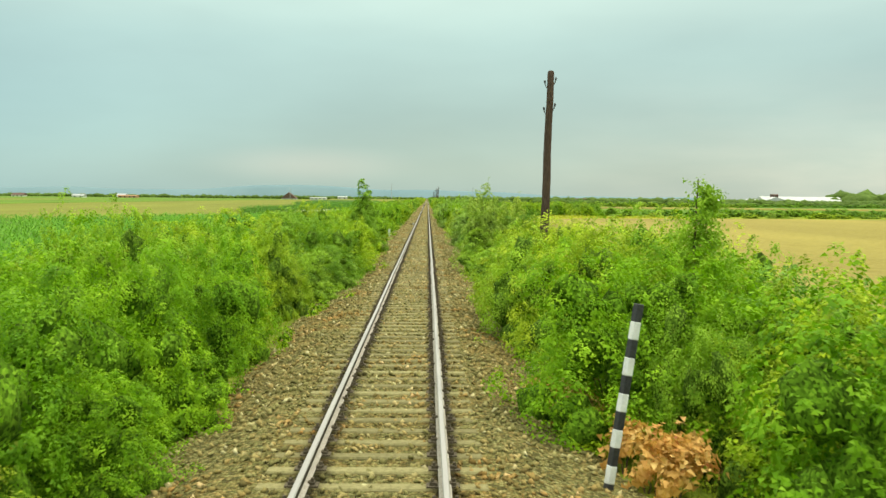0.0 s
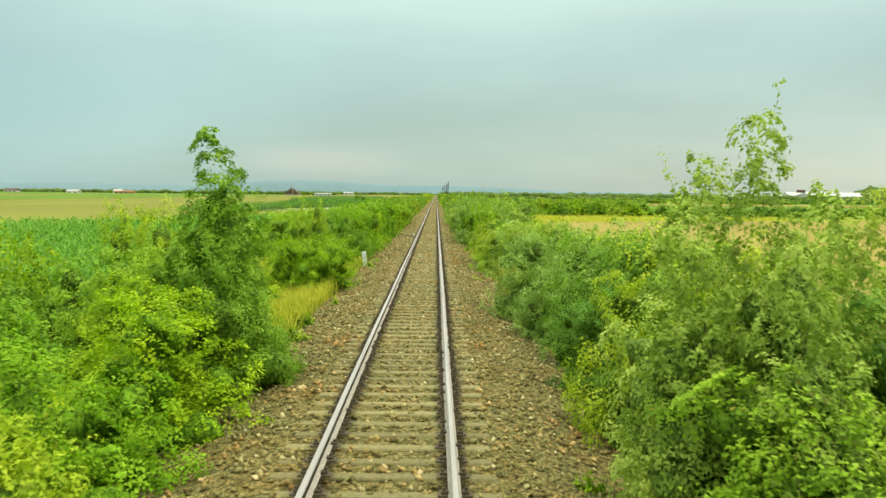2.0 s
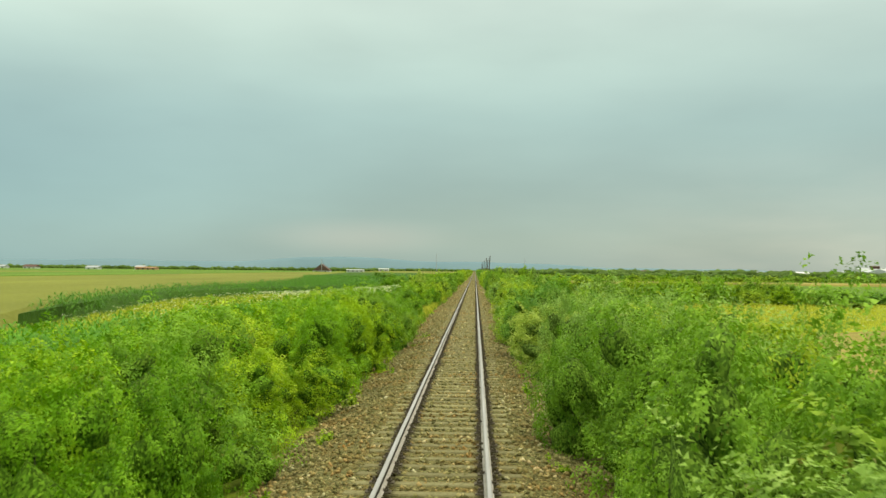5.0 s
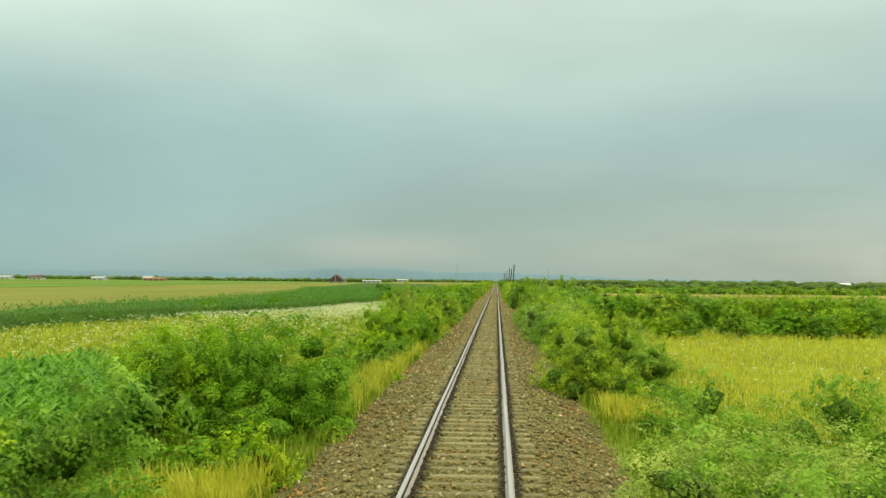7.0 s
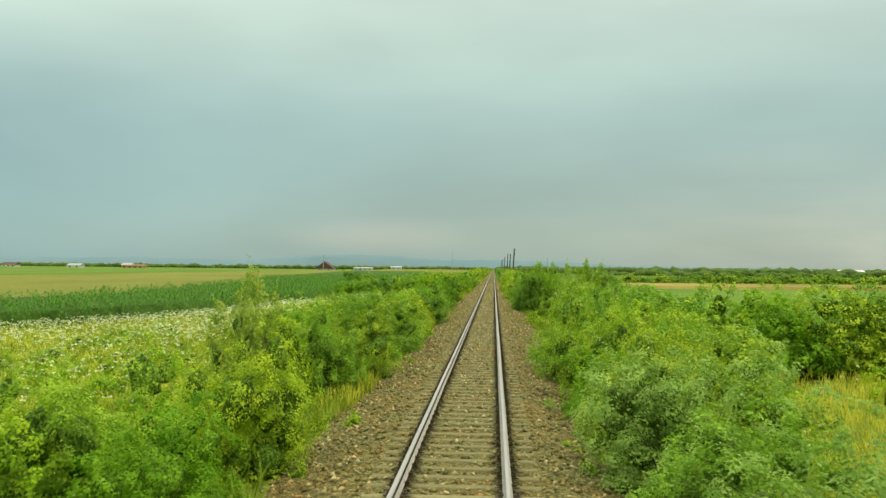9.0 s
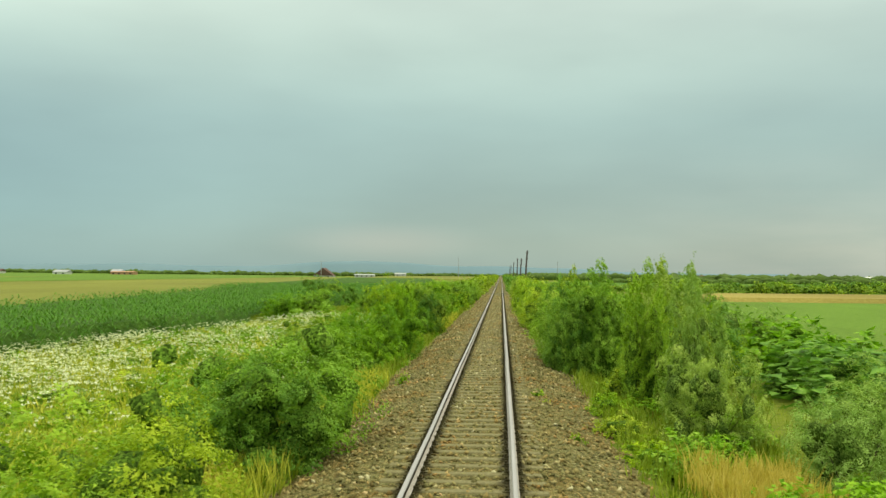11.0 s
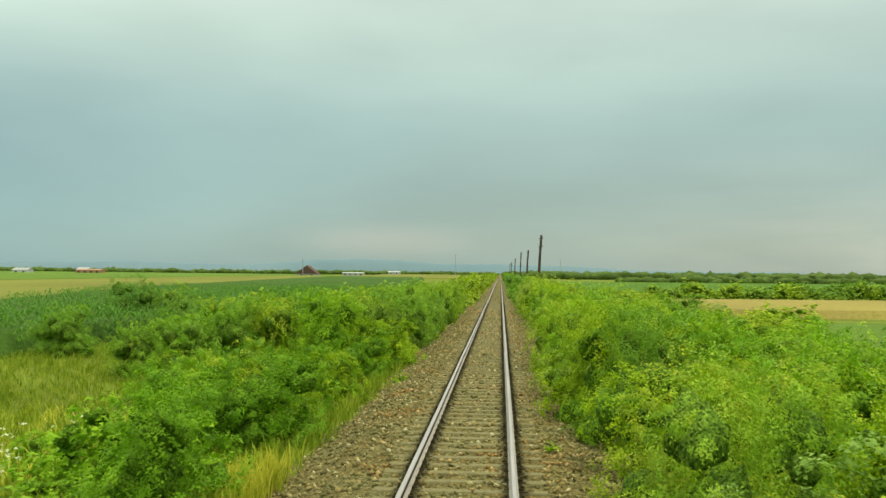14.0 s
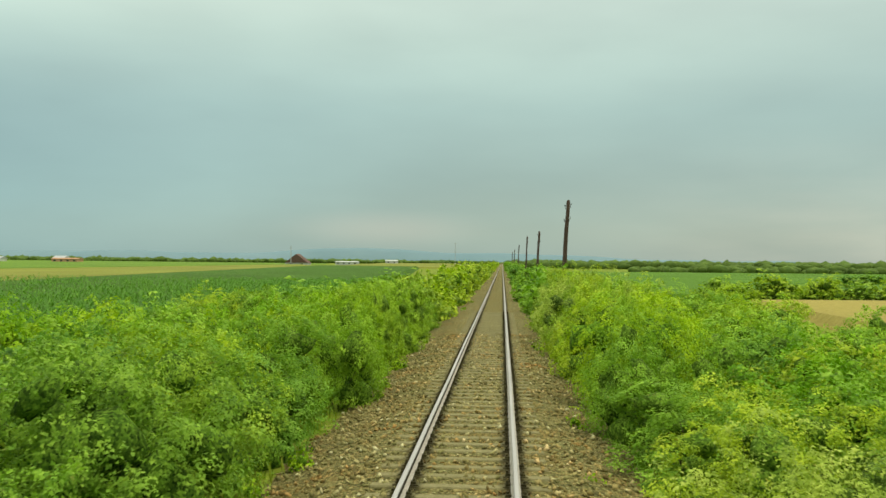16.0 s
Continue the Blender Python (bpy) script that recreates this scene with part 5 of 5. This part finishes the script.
def white_stone():
    bm = box_bm(0.22, 0.14, 0.86, 0.02, (0, 0, 0.33))
    for v in bm.verts:
        if v.co.z > 0.6:
            v.co.x *= 0.86
            v.co.y *= 0.86
    bmesh.ops.bevel(bm, geom=[e for e in bm.edges if all(v.co.z > 0.7 for v in e.verts)], offset=0.03, segments=2, affect="EDGES")
    ob = new("marker_stone", bm_mesh("marker_stone", bm, M_WHITE))
    ob.matrix_basis = pose(-2.75, 81.5, -0.62, 4, -7, 8)
    tagged(ob, "small white painted concrete marker stone leaning at the ballast edge", "marker stone")


white_stone()


def earth_hollow():
    """A bare scrape in the bank: a low rim of crumbly soil round a hollow."""
    ang, rings = 22, ((0.0, -0.05), (0.25, -0.02), (0.42, 0.10), (0.55, 0.09), (0.75, -0.04))
    vs, fs = [], []
    for r, z in rings:
        for k in range(ang):
            a = 6.2832 * k / ang
            n = noise.noise(Vector((math.cos(a) * 2, math.sin(a) * 2, r * 5)))
            vs.append((r * (1 + 0.25 * n) * math.cos(a), r * 0.7 * (1 + 0.25 * n) * math.sin(a), z + 0.05 * n))
    for i in range(len(rings) - 1):
        for k in range(ang):
            fs.append((i * ang + k, i * ang + (k + 1) % ang, (i + 1) * ang + (k + 1) % ang, (i + 1) * ang + k))
    me = mesh_from("earth_hollow", vs, fs, M_EARTH)
    for p in me.polygons:
        p.use_smooth = True
    ob = new("earth_hollow", me)
    ob.matrix_basis = pose(-4.8, 84.4, float(ground_z(np.array(-4.8))) + 0.02)
    tagged(ob, "bare brown earth scrape in the grassy bank", "earth")


earth_hollow()


def litter():
    bm = bmesh.new()
    bmesh.ops.create_icosphere(bm, subdivisions=3, radius=0.11)
    for v in bm.verts:
        v.co *= 1 + 0.5 * noise.noise(v.co * 14)
        v.co.z *= 0.8
    ob = new("plastic_bag", bm_mesh("plastic_bag", bm, M_PINK))
    ob.matrix_basis = pose(-3.3, 80.6, -0.5)
    tagged(ob, "crumpled pale pink plastic bag on the grass", "litter")


litter()


def track_magnet():
    """A box on a bracket outside the rail with a bent rod to the shoulder."""
    th = empty("track_device", pose(-1.05, 103.2, -0.2), "rusty trackside box with a bent rod beside the rail", "track device")
    part("box", bm_mesh("box", box_bm(0.13, 0.22, 0.15, 0.03, (0, 0, 0.15)), M_GREYROOF), th, "pale grey painted box")
    part("bracket", bm_mesh("bracket", box_bm(0.12, 0.2, 0.2, 0.01, (-0.04, 0, -0.03)), M_RAIL), th, "dark rusty bracket")
    part("lid", bm_mesh("lid", box_bm(0.15, 0.24, 0.03, 0.01, (0, 0, 0.24)), M_PALEROOF), th)
    v, f = tube_points(((-0.08, 0, 0.05), (-0.45, 0.05, 0.12), (-0.95, 0.1, 0.22), (-1.02, 0.1, 0.22), (-1.04, 0.1, 0.05), (-1.0, 0.1, -0.25)), (0.022,) * 6, 6)
    part("rod", mesh_from("rod", v, f, M_RAIL), th, "bent rusty rod")


track_magnet()

# dead brown leaves at the foot of the striped post
dr = np.random.default_rng(61)
for x, y, h in ((3.25, 10.9, 0.34), (3.6, 11.1, 0.5), (3.5, 10.7, 0.3), (3.05, 11.6, 0.4), (2.62, 13.2, 0.5), (2.35, 14.6, 0.3)):
    th = empty("withered_shrub", pose(x, y, float(ground_z(np.array(x)))), "withered shrub with dry orange-brown leaves", "bush", "withered shrubs")
    lob = [(0, 0, h * 0.5, 0.18), (0.14, 0.1, h * 0.75, 0.14), (-0.15, 0.05, h * 0.6, 0.14)]
    C, Nn = crown_points(dr, lob, 60, 10, 0.22, 0.5)
    part("crown", leaves_mesh("crown", C, Nn, 0.085, M_DEADLEAF, dr), th)
    part("trunk", stems_mesh(dr, lob, 0.014), th)

# ================= far buildings =================
def house(name, x, y, w, d, eave, ridge, wall, roof, label, windows=3, turn=0, chimney=False):
    th = empty(name, pose(x, y, -1.1, 0, 0, turn), label, "building", "far farm buildings")
    part("wall", bm_mesh("wall", box_bm(w, d, eave, 0, (0, 0, eave / 2)), wall), th)
    o = 0.4
    vs = [(-w / 2 - o, -d / 2 - o, eave), (w / 2 + o, -d / 2 - o, eave), (w / 2 + o, d / 2 + o, eave), (-w / 2 - o, d / 2 + o, eave), (-w / 2 - o, 0, ridge), (w / 2 + o, 0, ridge)]
    if name == "barn":
        vs[4:] = [(0, -d / 2 - o, ridge), (0, d / 2 + o, ridge)]
        fs = [(0, 1, 4), (2, 3, 5), (1, 2, 5, 4), (3, 0, 4, 5), (3, 2, 1, 0)]
    else:
        fs = [(0, 1, 5, 4), (2, 3, 4, 5), (3, 0, 4), (1, 2, 5), (3, 2, 1, 0)]
    part("roof", mesh_from("roof", vs, fs, roof), th)
    for i in range(windows):
        wx = -w / 2 + w * (i + 0.5) / windows
        part("window", bm_mesh("window", box_bm(min(1.4, w / windows * 0.5), 0.12, min(1.5, eave * 0.4), 0.02, (wx, -d / 2 - 0.03, eave * 0.55)), M_WINDOW), th, "dark window")
    if chimney:
        part("chimney", bm_mesh("chimney", box_bm(0.8, 0.8, 2.0, 0.03, (w * 0.2, 0, ridge + 0.3)), M_ORANGE), th)


house("barn", -136, 919, 15, 11, 1.7, 7.6, M_PALEROOF, M_REDROOF, "far house with a steep dark red roof", 2)
house("shed", -118, 1010, 17, 8, 2.4, 3.0, M_PALEROOF, M_PALEROOF, "long low white shed on the plain", 4)
house("shed", -119, 1305, 13, 8, 3.4, 4.4, M_PALEROOF, M_PALEROOF, "small white shed on the plain", 2)
house("house", -292, 913, 18, 9, 2.8, 3.4, M_ORANGE, M_ORANGE, "low unfinished orange brick house", 4)
house("house", -302, 925, 8, 9, 3.2, 4.8, M_PALEWALL, M_GREYROOF, "small pale house with a grey roof", 2)
house("house", -335, 900, 11, 9, 2.4, 4.0, M_PALEWALL, M_GREYROOF, "far pale village house", 2)
house("house", -410, 940, 12, 9, 2.4, 4.4, M_PALEWALL, M_REDROOF, "far village house with a red roof", 3)
house("house", -450, 960, 13, 9, 2.4, 4.0, M_PALEWALL, M_GREYROOF, "far pale village house", 3)
house("warehouse", 338, 838, 72, 24, 4.6, 8.2, M_PALEWALL, M_PALEROOF, "long white farm warehouse with a pale sheet roof", 12)
house("barn", 306, 815, 22, 14, 4.0, 7.6, M_PALEWALL, M_PALEROOF, "white farm hall with a low gable roof", 3)
house("tower", 313, 832, 5.5, 5.5, 9.6, 10.2, M_REDROOF, M_REDROOF, "dark square tower behind the white farm hall", 2)
house("shed", 288, 822, 9, 8, 4.6, 5.6, M_PALEWALL, M_PALEROOF, "small white shed beside the farm hall", 2)
house("shed", 298, 964, 20, 10, 3.6, 5.0, M_PALEWALL, M_PALEWALL, "low white shed on the plain", 4)
for x, y, c in ((230, 780, 0), (262, 800, 1), (285, 790, 0), (180, 830, 1)):
    house("house", x, y + 250, 14, 9, 3.0, 5.0, M_PALEWALL, M_REDROOF if c else M_GREYROOF, "far pale village house among trees", 3)


def mast(x, y, h):
    th = empty("lattice_mast", pose(x, y, -1.1), "thin far grey mast", "mast", "far masts")
    v, f = tube_points(((0, 0, 0), (0, 0, h * 0.6), (0, 0, h)), (0.35, 0.25, 0.12), 6)
    part("shaft", mesh_from("shaft", v, f, M_GREYROOF), th)
    v, f = tube_points(((-0.9, 0, h - 1.5), (0.9, 0, h - 1.5)), (0.12, 0.12), 6)
    part("crossarm", mesh_from("crossarm", v, f, M_GREYROOF), th)


mast(-50, 1300, 24)
mast(-125, 850, 12)
mast(55, 1120, 17)

# ================= pieces of the track =================
rest_v, rest_f = [], []
for i, y in enumerate(spots):
    if i < 300:
        s_ob = part("sleeper", sleeper_me, track)
        s_ob.location = (rs.uniform(-0.03, 0.03), y, SLEEPER_Z + rs.uniform(-0.006, 0.006))
        s_ob.rotation_euler.z = radians(rs.uniform(-0.6, 0.6))
        for sx in (-RAIL_X, RAIL_X):
            f_ob = part("rail_fastening", fast_me, s_ob)
            f_ob.location = (sx, 0, 0.09)
    else:
        for me, ox, oz in ((sleeper_me, 0, 0), (fast_me, -RAIL_X, 0.09), (fast_me, RAIL_X, 0.09)):
            k = len(rest_v)
            rest_v += [(v.co.x + ox, v.co.y + y, v.co.z + SLEEPER_Z + oz) for v in me.vertices]
            rest_f += [tuple(j + k for j in p.vertices) for p in me.polygons]
far_sl = part("sleepers_further_on", mesh_from("sleepers_further_on", rest_v, rest_f, M_SLEEPER), track)
tagged(far_sl, kind="stuff")
